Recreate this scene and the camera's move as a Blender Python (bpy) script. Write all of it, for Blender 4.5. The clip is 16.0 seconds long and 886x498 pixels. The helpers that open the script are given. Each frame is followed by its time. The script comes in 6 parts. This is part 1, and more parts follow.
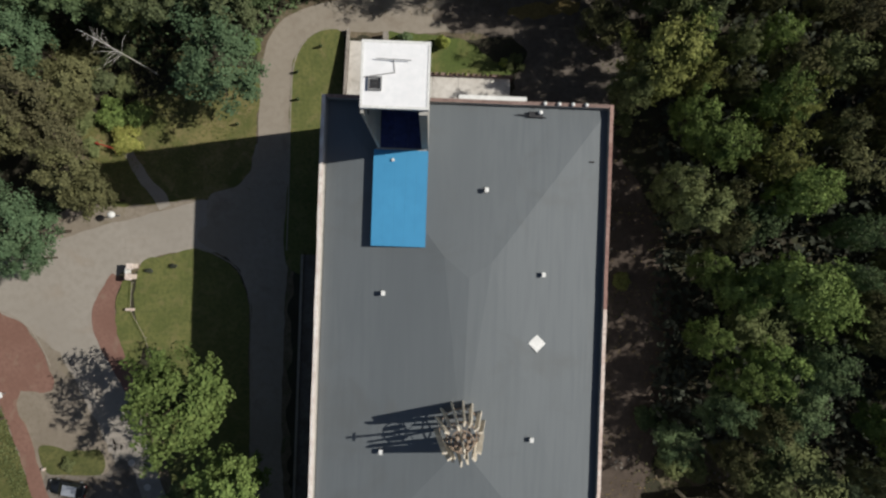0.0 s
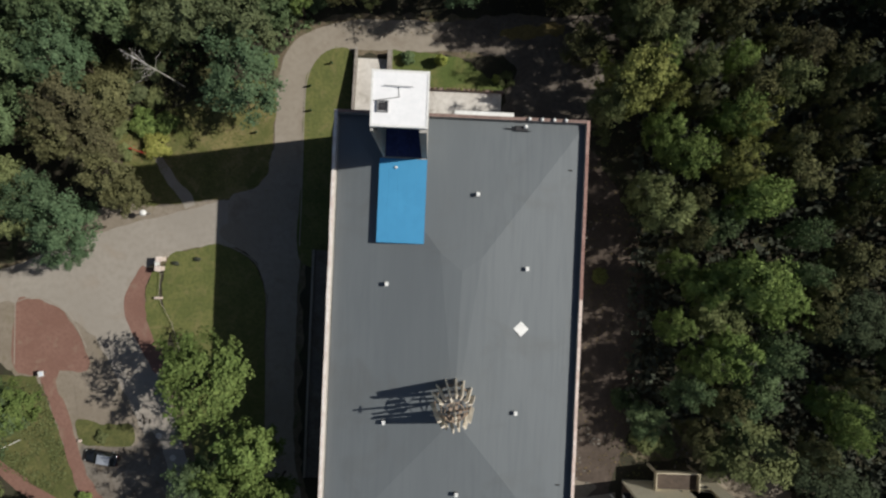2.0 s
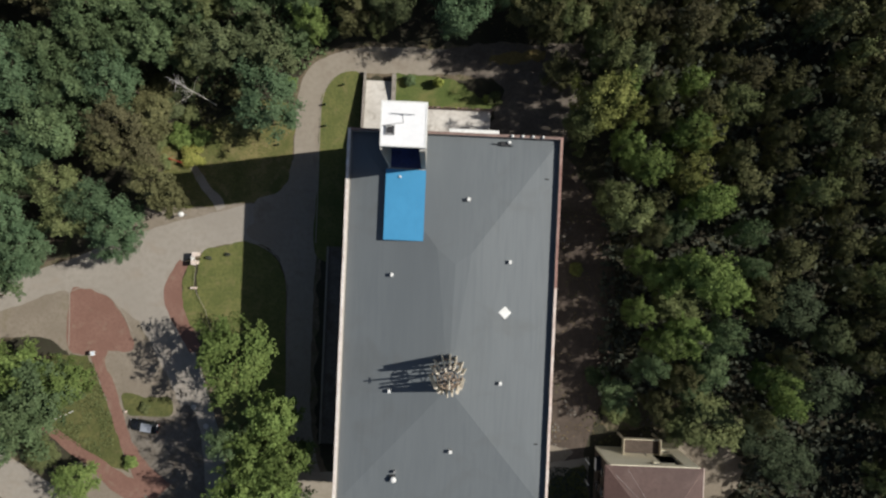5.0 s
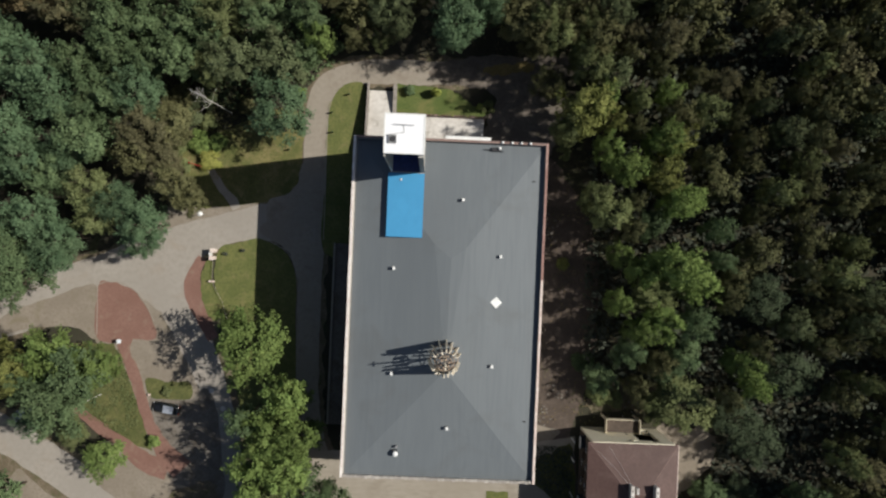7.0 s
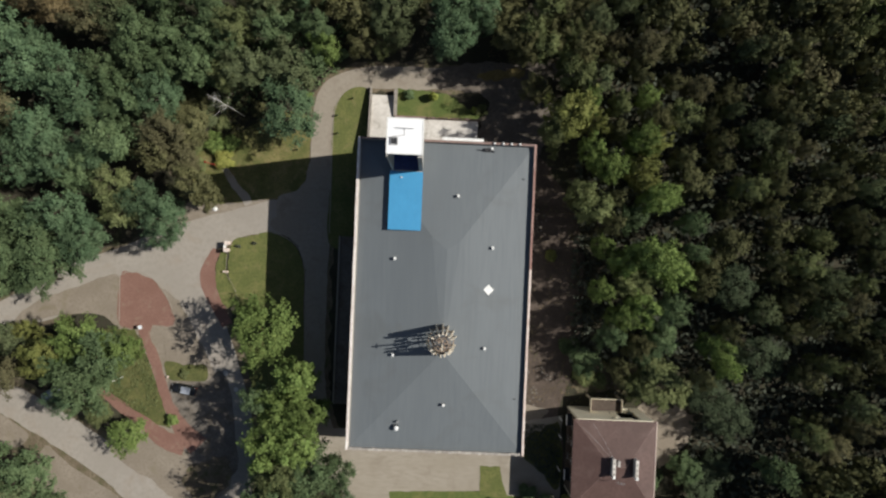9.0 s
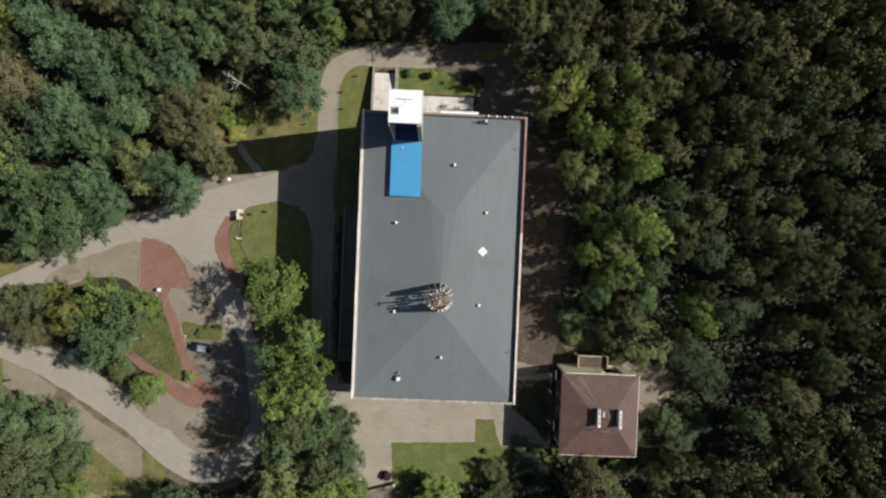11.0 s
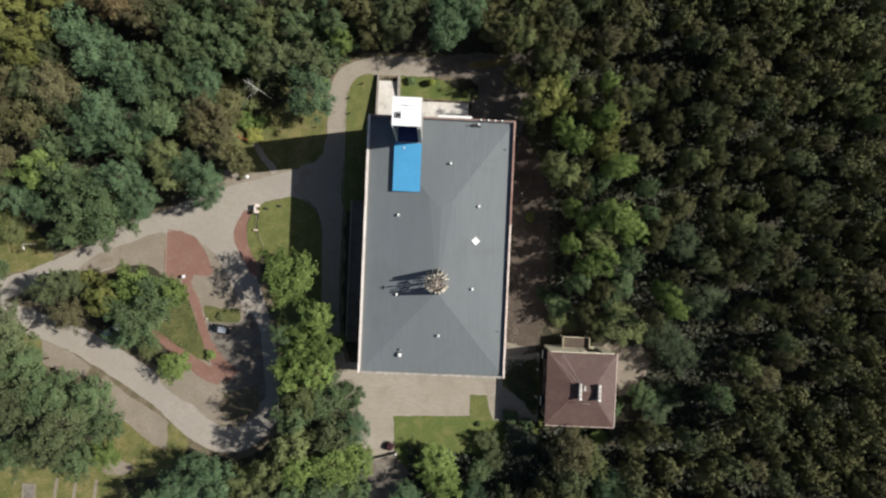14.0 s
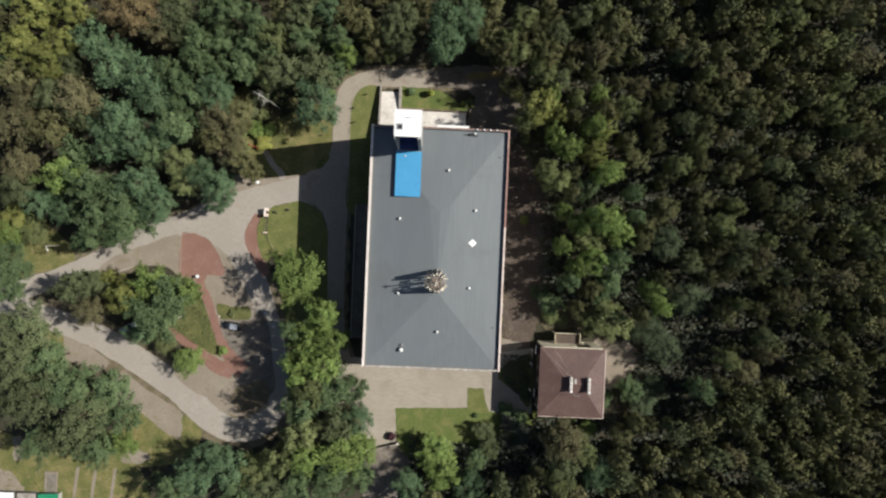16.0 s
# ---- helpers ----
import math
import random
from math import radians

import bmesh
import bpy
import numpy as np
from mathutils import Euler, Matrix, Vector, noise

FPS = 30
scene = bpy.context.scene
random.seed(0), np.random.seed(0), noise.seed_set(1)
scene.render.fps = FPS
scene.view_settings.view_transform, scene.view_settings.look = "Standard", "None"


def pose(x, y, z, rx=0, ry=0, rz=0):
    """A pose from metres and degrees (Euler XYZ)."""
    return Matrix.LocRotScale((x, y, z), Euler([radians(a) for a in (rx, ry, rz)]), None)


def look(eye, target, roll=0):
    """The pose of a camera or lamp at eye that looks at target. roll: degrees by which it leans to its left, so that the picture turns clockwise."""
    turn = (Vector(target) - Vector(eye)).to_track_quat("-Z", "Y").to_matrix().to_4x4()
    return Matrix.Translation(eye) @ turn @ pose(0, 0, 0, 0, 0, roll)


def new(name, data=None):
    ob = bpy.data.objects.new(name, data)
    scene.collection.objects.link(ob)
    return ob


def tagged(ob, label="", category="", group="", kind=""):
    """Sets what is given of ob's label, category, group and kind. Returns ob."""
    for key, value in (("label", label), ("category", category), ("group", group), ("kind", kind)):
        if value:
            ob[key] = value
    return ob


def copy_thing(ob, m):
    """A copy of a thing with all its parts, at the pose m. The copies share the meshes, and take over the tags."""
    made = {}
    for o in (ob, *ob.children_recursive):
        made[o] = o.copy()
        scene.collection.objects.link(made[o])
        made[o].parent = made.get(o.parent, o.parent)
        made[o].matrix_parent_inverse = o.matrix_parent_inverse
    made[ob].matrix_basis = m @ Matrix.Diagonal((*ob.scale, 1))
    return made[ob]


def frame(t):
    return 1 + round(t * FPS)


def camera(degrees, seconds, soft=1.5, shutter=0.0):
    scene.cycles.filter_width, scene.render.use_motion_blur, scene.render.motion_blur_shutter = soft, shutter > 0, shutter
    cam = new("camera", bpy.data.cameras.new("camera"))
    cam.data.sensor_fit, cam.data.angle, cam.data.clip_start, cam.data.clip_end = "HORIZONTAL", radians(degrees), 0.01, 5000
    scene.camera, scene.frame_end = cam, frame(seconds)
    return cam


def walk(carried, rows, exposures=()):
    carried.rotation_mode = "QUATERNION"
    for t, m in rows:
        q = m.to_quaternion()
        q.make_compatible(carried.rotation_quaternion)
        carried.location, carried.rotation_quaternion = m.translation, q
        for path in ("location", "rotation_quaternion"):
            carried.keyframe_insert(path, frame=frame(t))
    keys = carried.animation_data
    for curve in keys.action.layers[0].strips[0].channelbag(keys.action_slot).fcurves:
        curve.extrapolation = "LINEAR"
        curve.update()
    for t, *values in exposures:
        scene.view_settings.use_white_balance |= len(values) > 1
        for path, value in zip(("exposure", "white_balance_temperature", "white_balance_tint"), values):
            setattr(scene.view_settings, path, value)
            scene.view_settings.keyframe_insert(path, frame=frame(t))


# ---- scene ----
cam = camera(60.8, 16.0, soft=2.3)
PATH = [
    (0, -3.3132, 10.4057, 92.2582, -0.0695, -0.9810, 1.9823),
    (0.5, -3.2440, 10.4016, 94.7885, -0.1304, -0.9778, 2.2017),
    (1, -3.2095, 10.3722, 97.3785, -0.1732, -0.9936, 2.3378),
    (1.5, -3.1933, 10.3241, 100.0093, -0.2019, -1.0182, 2.4117),
    (2, -3.1789, 10.2639, 102.6620, -0.2202, -1.0411, 2.4449),
    (2.5, -3.1496, 10.1984, 105.3180, -0.2319, -1.0521, 2.4584),
    (3, -3.0890, 10.1341, 107.9583, -0.2408, -1.0407, 2.4737),
    (3.5, -3.0450, 10.0778, 110.5641, -0.2508, -1.0300, 2.4900),
    (4, -3.0000, 10.0360, 113.1167, -0.2656, -1.0070, 2.5000),
    (6.5, -2.7399, 9.7065, 126.3755, -0.3292, -1.0314, 2.4411),
    (7, -2.6445, 9.5706, 128.8342, -0.3555, -1.0103, 2.4290),
    (7.5, -2.6230, 9.4702, 131.4172, -0.3270, -1.0336, 2.4305),
    (8, -2.6339, 9.3376, 134.0381, -0.3049, -1.0792, 2.4355),
    (8.5, -2.6356, 9.1055, 136.6104, -0.3504, -1.1253, 2.4339),
    (9, -2.5866, 8.7063, 139.0477, -0.5249, -1.1499, 2.4158),
    (9.5, -2.4452, 8.0726, 141.2635, -0.8895, -1.1311, 2.3710),
    (12, -1.7901, 2.6160, 154.4860, -1.2659, -1.0356, 2.4189),
    (12.5, -1.5879, 2.4677, 156.8691, -1.2259, -0.9855, 2.4487),
    (13, -1.4974, 2.3245, 159.3793, -1.1578, -0.9707, 2.4692),
    (13.5, -1.4732, 2.2104, 161.9681, -1.0783, -0.9759, 2.4817),
    (14, -1.4698, 2.1497, 164.5868, -1.0043, -0.9858, 2.4873),
    (14.5, -1.4120, 2.2400, 167.1867, -0.9780, -0.9750, 2.4860),
    (15, -1.3940, 2.4000, 169.7194, -0.9790, -0.9750, 2.4827),
    (15.5, -1.3850, 2.5200, 172.1362, -0.9810, -0.9750, 2.4747),
    (16, -1.3930, 2.6200, 174.3884, -1.0000, -0.9750, 2.4645),
]
walk(cam, [(t, pose(*row)) for t, *row in PATH], exposures=[(0, 0.0), (3.5, 0.13), (7, 0.24), (9.5, 0.27), (12.5, 0.43), (16, 0.54)])

# ---- light ----
SUN_TO = Vector((0.940, 0.152, 1.0)).normalized()
world = bpy.data.worlds.new("world")
scene.world = world
world.use_nodes = True
wn = world.node_tree
sky = wn.nodes.new("ShaderNodeTexSky")
sky.sky_type, sky.sun_disc = "NISHITA", False
sky.dust_density, sky.ozone_density = 1.4, 0.7
sky.sun_elevation, sky.sun_rotation = math.asin(SUN_TO.z), math.atan2(SUN_TO.x, SUN_TO.y)
wn.links.new(sky.outputs[0], wn.nodes["Background"].inputs[0])
wn.nodes["Background"].inputs[1].default_value = 0.0475
sun_data = bpy.data.lights.new("sun", "SUN")
sun_data.energy, sun_data.angle, sun_data.color = 4.15, radians(0.55), (1.0, 0.96, 0.88)
sun_lamp = new("sun", sun_data)
sun_lamp.matrix_world = look(SUN_TO * 300, (0, 0, 0))



# ---- materials ----
def material(name, colours, scale=1.0, fine=12.0, rough=0.8, bump=0.3, metal=0.0, spec=0.3, island=0.0, thing=0.0, translucent=0.0, stretch=(1, 1, 1), depth=0.02, patches=None):
    """Three colours mixed by noise at two scales in world metres, with fine relief. island, thing: brightness that varies piece by piece, or object by object.
    patches: a colour, a scale, a limit and a strength of worn blotches."""
    m = bpy.data.materials.new(name)
    m.use_nodes = True
    nt = m.node_tree
    n, ln = nt.nodes, nt.links
    bsdf = n["Principled BSDF"]
    geo = n.new("ShaderNodeNewGeometry")
    mp = n.new("ShaderNodeMapping")
    mp.inputs["Scale"].default_value = stretch
    ln.new(geo.outputs["Position"], mp.inputs["Vector"])
    big, small = n.new("ShaderNodeTexNoise"), n.new("ShaderNodeTexNoise")
    big.inputs["Scale"].default_value, big.inputs["Detail"].default_value = scale, 5.0
    small.inputs["Scale"].default_value, small.inputs["Detail"].default_value = fine, 3.0
    ln.new(mp.outputs[0], big.inputs["Vector"])
    ln.new(mp.outputs[0], small.inputs["Vector"])
    ramp = n.new("ShaderNodeValToRGB")
    ramp.color_ramp.elements[0].position, ramp.color_ramp.elements[1].position = 0.36, 0.66
    ramp.color_ramp.elements[0].color = (*colours[0], 1)
    ramp.color_ramp.elements[1].color = (*colours[1], 1)
    ln.new(big.outputs["Fac"], ramp.inputs["Fac"])
    r2 = n.new("ShaderNodeMapRange")
    r2.inputs["From Min"].default_value, r2.inputs["From Max"].default_value = 0.42, 0.7
    r2.inputs["To Max"].default_value = 0.85
    ln.new(small.outputs["Fac"], r2.inputs["Value"])
    mix = n.new("ShaderNodeMix")
    mix.data_type = "RGBA"
    ln.new(r2.outputs[0], mix.inputs["Factor"])
    ln.new(ramp.outputs["Color"], mix.inputs[6])
    mix.inputs[7].default_value = (*colours[2], 1)
    out = mix.outputs[2]
    if patches:
        colour, pscale, limit, strength = patches
        blot = n.new("ShaderNodeTexNoise")
        blot.inputs["Scale"].default_value, blot.inputs["Detail"].default_value, blot.inputs["Roughness"].default_value = pscale, 8.0, 0.62
        blot.inputs["Distortion"].default_value = 0.6
        ln.new(geo.outputs["Position"], blot.inputs["Vector"])
        pr = n.new("ShaderNodeMapRange")
        pr.inputs["From Min"].default_value, pr.inputs["From Max"].default_value = limit, limit + 0.14
        pr.inputs["To Max"].default_value = strength
        ln.new(blot.outputs["Fac"], pr.inputs["Value"])
        mp2 = n.new("ShaderNodeMix")
        mp2.data_type = "RGBA"
        ln.new(pr.outputs[0], mp2.inputs["Factor"])
        ln.new(out, mp2.inputs[6])
        mp2.inputs[7].default_value = (*colour, 1)
        out = mp2.outputs[2]
    info = n.new("ShaderNodeObjectInfo") if thing else None
    for amount, socket in ((island, geo.outputs["Random Per Island"]), (thing, info.outputs["Random"] if info else None)):
        if amount:
            mr = n.new("ShaderNodeMapRange")
            mr.inputs["To Min"].default_value, mr.inputs["To Max"].default_value = 1 - amount, 1 + amount
            ln.new(socket, mr.inputs["Value"])
            hsv = n.new("ShaderNodeHueSaturation")
            ln.new(mr.outputs[0], hsv.inputs["Value"])
            ln.new(out, hsv.inputs["Color"])
            out = hsv.outputs["Color"]
    ln.new(out, bsdf.inputs["Base Color"])
    bsdf.inputs["Roughness"].default_value = rough
    bsdf.inputs["Metallic"].default_value = metal
    bsdf.inputs["Specular IOR Level"].default_value = spec
    if bump:
        bp = n.new("ShaderNodeBump")
        bp.inputs["Strength"].default_value, bp.inputs["Distance"].default_value = bump, depth
        ln.new(small.outputs["Fac"], bp.inputs["Height"])
        ln.new(bp.outputs[0], bsdf.inputs["Normal"])
    if translucent:
        tr, ms = n.new("ShaderNodeBsdfTranslucent"), n.new("ShaderNodeMixShader")
        ln.new(out, tr.inputs["Color"])
        ms.inputs[0].default_value = translucent
        ln.new(bsdf.outputs[0], ms.inputs[1])
        ln.new(tr.outputs[0], ms.inputs[2])
        ln.new(ms.outputs[0], n["Material Output"].inputs["Surface"])
    return m


def glass(name, tint):
    m = bpy.data.materials.new(name)
    m.use_nodes = True
    b = m.node_tree.nodes["Principled BSDF"]
    b.inputs["Base Color"].default_value = (*tint, 1)
    b.inputs["Roughness"].default_value, b.inputs["Specular IOR Level"].default_value = 0.05, 0.6
    return m


M = {
    "litter": material("forest_litter", ((0.034, 0.031, 0.020), (0.056, 0.048, 0.034), (0.040, 0.042, 0.024)), 0.18, 1.7, 0.95, 0.6, depth=0.1, patches=((0.045, 0.056, 0.022), 0.25, 0.54, 0.6)),
    "asphalt": material("worn_asphalt", ((0.282, 0.256, 0.222), (0.322, 0.294, 0.258), (0.266, 0.240, 0.208)), 0.11, 1.3, 0.9, 0.05, patches=((0.268, 0.224, 0.180), 0.22, 0.54, 0.5)),
    "concrete": material("pale_concrete", ((0.53, 0.50, 0.46), (0.64, 0.61, 0.57), (0.48, 0.45, 0.41)), 0.35, 1.6, 0.9, 0.1, patches=((0.24, 0.205, 0.165), 0.45, 0.56, 0.65)),
    "stained": material("stained_grey_concrete", ((0.24, 0.215, 0.19), (0.34, 0.31, 0.275), (0.18, 0.16, 0.14)), 0.6, 2.2, 0.9, 0.2, patches=((0.12, 0.10, 0.085), 0.7, 0.54, 0.7)),
    "forecourt": material("forecourt_asphalt", ((0.280, 0.248, 0.200), (0.322, 0.288, 0.240), (0.264, 0.232, 0.186)), 0.12, 1.2, 0.92, 0.06, stretch=(0.5, 1.6, 1), patches=((0.222, 0.190, 0.150), 0.2, 0.52, 0.55)),
    "drive_asphalt": material("brownish_drive_asphalt", ((0.262, 0.230, 0.188), (0.305, 0.270, 0.225), (0.248, 0.216, 0.175)), 0.14, 1.4, 0.92, 0.06, patches=((0.205, 0.168, 0.130), 0.3, 0.54, 0.6)),
    # darker copy of the worn asphalt, tinted for ground that lies in shade
    "shade_asphalt": material("old_dark_asphalt", ((0.15, 0.132, 0.112), (0.20, 0.178, 0.152), (0.125, 0.108, 0.09)), 0.3, 2.0, 0.92, 0.1, patches=((0.11, 0.085, 0.06), 0.5, 0.5, 0.6)),
    "dirt": material("trodden_dirt", ((0.13, 0.10, 0.07), (0.19, 0.155, 0.11), (0.10, 0.085, 0.05)), 0.5, 2.6, 0.95, 0.4, patches=((0.07, 0.08, 0.03), 0.6, 0.5, 0.7)),
    # brown earth, its colour lowered to stand in for the east yard's shade
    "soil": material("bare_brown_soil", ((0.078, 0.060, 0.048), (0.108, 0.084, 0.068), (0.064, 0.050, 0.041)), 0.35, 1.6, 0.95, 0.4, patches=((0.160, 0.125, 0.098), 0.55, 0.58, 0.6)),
    "track": material("dark_trodden_earth", ((0.128, 0.108, 0.090), (0.170, 0.146, 0.122), (0.104, 0.088, 0.074)), 0.4, 1.8, 0.95, 0.4, patches=((0.23, 0.20, 0.165), 0.5, 0.58, 0.6)),
    "kerb": material("kerb_concrete", ((0.27, 0.24, 0.20), (0.33, 0.295, 0.25), (0.23, 0.20, 0.165)), 0.8, 5.0, 0.9, 0.2),
    "gravel": material("pale_gravel", ((0.212, 0.180, 0.142), (0.262, 0.226, 0.182), (0.190, 0.160, 0.124)), 0.25, 2.0, 0.95, 0.2, patches=((0.170, 0.146, 0.090), 0.3, 0.55, 0.5)),
    "red_paving": material("red_paving", ((0.196, 0.107, 0.083), (0.230, 0.132, 0.104), (0.176, 0.098, 0.076)), 0.3, 2.6, 0.9, 0.12, patches=((0.252, 0.188, 0.142), 0.5, 0.57, 0.6)),
    "lawn": material("mown_lawn", ((0.104, 0.118, 0.036), (0.146, 0.150, 0.050), (0.080, 0.098, 0.031)), 0.35, 2.2, 0.9, 0.9, depth=0.09, patches=((0.185, 0.162, 0.070), 0.6, 0.52, 0.6)),
    "lawn_rich": material("rich_lawn", ((0.086, 0.116, 0.030), (0.122, 0.142, 0.044), (0.066, 0.094, 0.026)), 0.25, 3.0, 0.9, 0.6, depth=0.05, patches=((0.16, 0.155, 0.056), 0.3, 0.5, 0.75)),
    "meadow": material("dry_meadow", ((0.092, 0.104, 0.032), (0.200, 0.172, 0.072), (0.088, 0.100, 0.032)), 0.28, 2.6, 0.95, 0.8, depth=0.08, patches=((0.235, 0.185, 0.095), 0.7, 0.53, 0.7)),
    "ochre_grass": material("dry_ochre_grass", ((0.20, 0.150, 0.060), (0.27, 0.205, 0.085), (0.16, 0.125, 0.050)), 0.5, 2.4, 0.95, 0.8, depth=0.08),
    "rough_grass": material("rough_green_grass", ((0.082, 0.092, 0.030), (0.138, 0.134, 0.050), (0.064, 0.074, 0.026)), 0.35, 2.4, 0.95, 0.8, depth=0.08, patches=((0.15, 0.125, 0.058), 0.8, 0.56, 0.6)),
    "felt": material("grey_roofing_felt", ((0.124, 0.139, 0.149), (0.138, 0.154, 0.164), (0.120, 0.135, 0.145)), 0.14, 1.8, 0.62, 0.05, spec=0.3, stretch=(1.3, 0.09, 1), patches=((0.112, 0.120, 0.121), 0.14, 0.54, 0.55)),
    "felt_seam": material("felt_seam", ((0.10, 0.105, 0.11), (0.13, 0.135, 0.14), (0.09, 0.095, 0.1)), 0.3, 3.0, 0.7, 0.1),
    "coping_pale": material("pale_coping", ((0.62, 0.50, 0.44), (0.74, 0.66, 0.60), (0.50, 0.38, 0.33)), 0.5, 3.0, 0.7, 0.1),
    "coping_white": material("chalky_white_coping", ((0.66, 0.60, 0.55), (0.78, 0.74, 0.69), (0.56, 0.46, 0.41)), 0.5, 2.0, 0.7, 0.1),
    "coping_brown": material("brown_coping", ((0.20, 0.135, 0.115), (0.27, 0.19, 0.165), (0.15, 0.10, 0.085)), 0.5, 2.5, 0.7, 0.1),
    "coping_red": material("rusty_red_coping", ((0.26, 0.14, 0.115), (0.36, 0.235, 0.20), (0.19, 0.10, 0.085)), 0.3, 2.5, 0.7, 0.1),
    "stone": material("pale_stone", ((0.36, 0.33, 0.295), (0.46, 0.425, 0.385), (0.28, 0.25, 0.22)), 0.9, 4.0, 0.9, 0.3, thing=0.18),
    "plaster": material("grey_plaster", ((0.34, 0.33, 0.31), (0.42, 0.41, 0.38), (0.28, 0.27, 0.25)), 0.3, 3.0, 0.9, 0.2),
    "white_roof": material("white_roof_membrane", ((0.80, 0.80, 0.81), (0.85, 0.85, 0.86), (0.77, 0.78, 0.79)), 0.7, 3.0, 0.6, 0.05),
    "white_metal": material("white_painted_metal", ((0.72, 0.72, 0.70), (0.80, 0.80, 0.78), (0.60, 0.60, 0.58)), 1.2, 6.0, 0.5, 0.05),
    "grey_metal": material("grey_metal", ((0.25, 0.25, 0.25), (0.34, 0.34, 0.34), (0.2, 0.2, 0.2)), 1.2, 6.0, 0.5, 0.05, metal=0.4),
    "dark_metal": material("dark_metal", ((0.035, 0.035, 0.038), (0.06, 0.06, 0.063), (0.025, 0.025, 0.027)), 1.2, 6.0, 0.55, 0.05, metal=0.2),
    "blue": material("blue_painted_sheet", ((0.056, 0.268, 0.485), (0.060, 0.282, 0.505), (0.053, 0.255, 0.465)), 0.2, 1.0, 0.5, 0.02),
    # blue raised in the base colour to suggest sky reflected in the tower shaft
    "navy": material("dark_navy_sheet", ((0.040, 0.056, 0.180), (0.056, 0.078, 0.240), (0.030, 0.040, 0.125)), 0.4, 2.0, 0.3, 0.05, spec=0.5),
    "pane": glass("window_glass", (0.03, 0.035, 0.04)),
    "beam": material("weathered_cream_beam", ((0.64, 0.575, 0.46), (0.76, 0.70, 0.59), (0.52, 0.44, 0.34)), 0.9, 5.0, 0.8, 0.2, thing=0.12),
    "beam_brown": material("weathered_brown_timber", ((0.30, 0.225, 0.165), (0.40, 0.315, 0.24), (0.22, 0.16, 0.12)), 0.9, 5.0, 0.85, 0.2),
    "rubble": material("dull_rubble", ((0.16, 0.145, 0.125), (0.22, 0.20, 0.175), (0.11, 0.10, 0.085)), 0.9, 5.0, 0.9, 0.3),
    "rust": material("rusty_brown_steel", ((0.12, 0.06, 0.04), (0.2, 0.11, 0.075), (0.08, 0.045, 0.03)), 0.9, 5.0, 0.8, 0.2),
    "brown_sheet": material("brown_roof_sheet", ((0.088, 0.052, 0.045), (0.110, 0.066, 0.057), (0.078, 0.046, 0.040)), 0.2, 2.0, 0.6, 0.08, patches=((0.135, 0.09, 0.078), 0.35, 0.55, 0.5)),
    "cream": material("cream_plaster", ((0.60, 0.53, 0.39), (0.70, 0.63, 0.48), (0.48, 0.41, 0.30)), 0.35, 3.0, 0.9, 0.2),
    "pale_wall": material("pale_cream_stucco", ((0.86, 0.79, 0.60), (0.90, 0.84, 0.66), (0.80, 0.72, 0.54)), 0.3, 2.5, 0.9, 0.15),
    # west wall of the cream house, coloured dark brown for its unlit side
    "brown_shade_wall": material("dark_brown_plaster", ((0.10, 0.075, 0.06), (0.14, 0.105, 0.085), (0.08, 0.06, 0.05)), 0.4, 3.0, 0.9, 0.2),
    "brick": material("grey_chimney_brick", ((0.42, 0.40, 0.38), (0.55, 0.53, 0.51), (0.32, 0.30, 0.28)), 1.5, 6.0, 0.9, 0.3),
    "bark": material("bark", ((0.075, 0.058, 0.042), (0.12, 0.095, 0.07), (0.05, 0.038, 0.028)), 1.5, 7.0, 0.95, 0.5),
    "birch_bark": material("dead_white_birch_bark", ((0.55, 0.52, 0.48), (0.68, 0.66, 0.62), (0.35, 0.32, 0.28)), 1.2, 6.0, 0.8, 0.3),
    "car_paint": material("dark_car_paint", ((0.012, 0.014, 0.018), (0.016, 0.018, 0.022), (0.010, 0.011, 0.014)), 0.5, 3.0, 0.22, 0.0, spec=0.6),
    "silver_paint": material("silver_car_paint", ((0.37, 0.40, 0.45), (0.42, 0.45, 0.50), (0.33, 0.36, 0.41)), 0.5, 3.0, 0.3, 0.0, metal=0.3, spec=0.6),
    "rubber": material("black_rubber", ((0.015, 0.015, 0.015), (0.022, 0.022, 0.022), (0.012, 0.012, 0.012)), 1.0, 8.0, 0.8, 0.1),
    "red_paint": material("red_painted_steel", ((0.34, 0.045, 0.03), (0.42, 0.07, 0.05), (0.25, 0.035, 0.025)), 1.0, 6.0, 0.6, 0.05),
    "green_sheet": material("green_roof_sheet", ((0.02, 0.20, 0.10), (0.03, 0.25, 0.13), (0.015, 0.16, 0.08)), 0.4, 3.0, 0.5, 0.05),
    "sign_face": material("pale_blue_sign_face", ((0.55, 0.63, 0.75), (0.70, 0.75, 0.82), (0.6, 0.66, 0.74)), 2.0, 8.0, 0.5, 0.0),
}
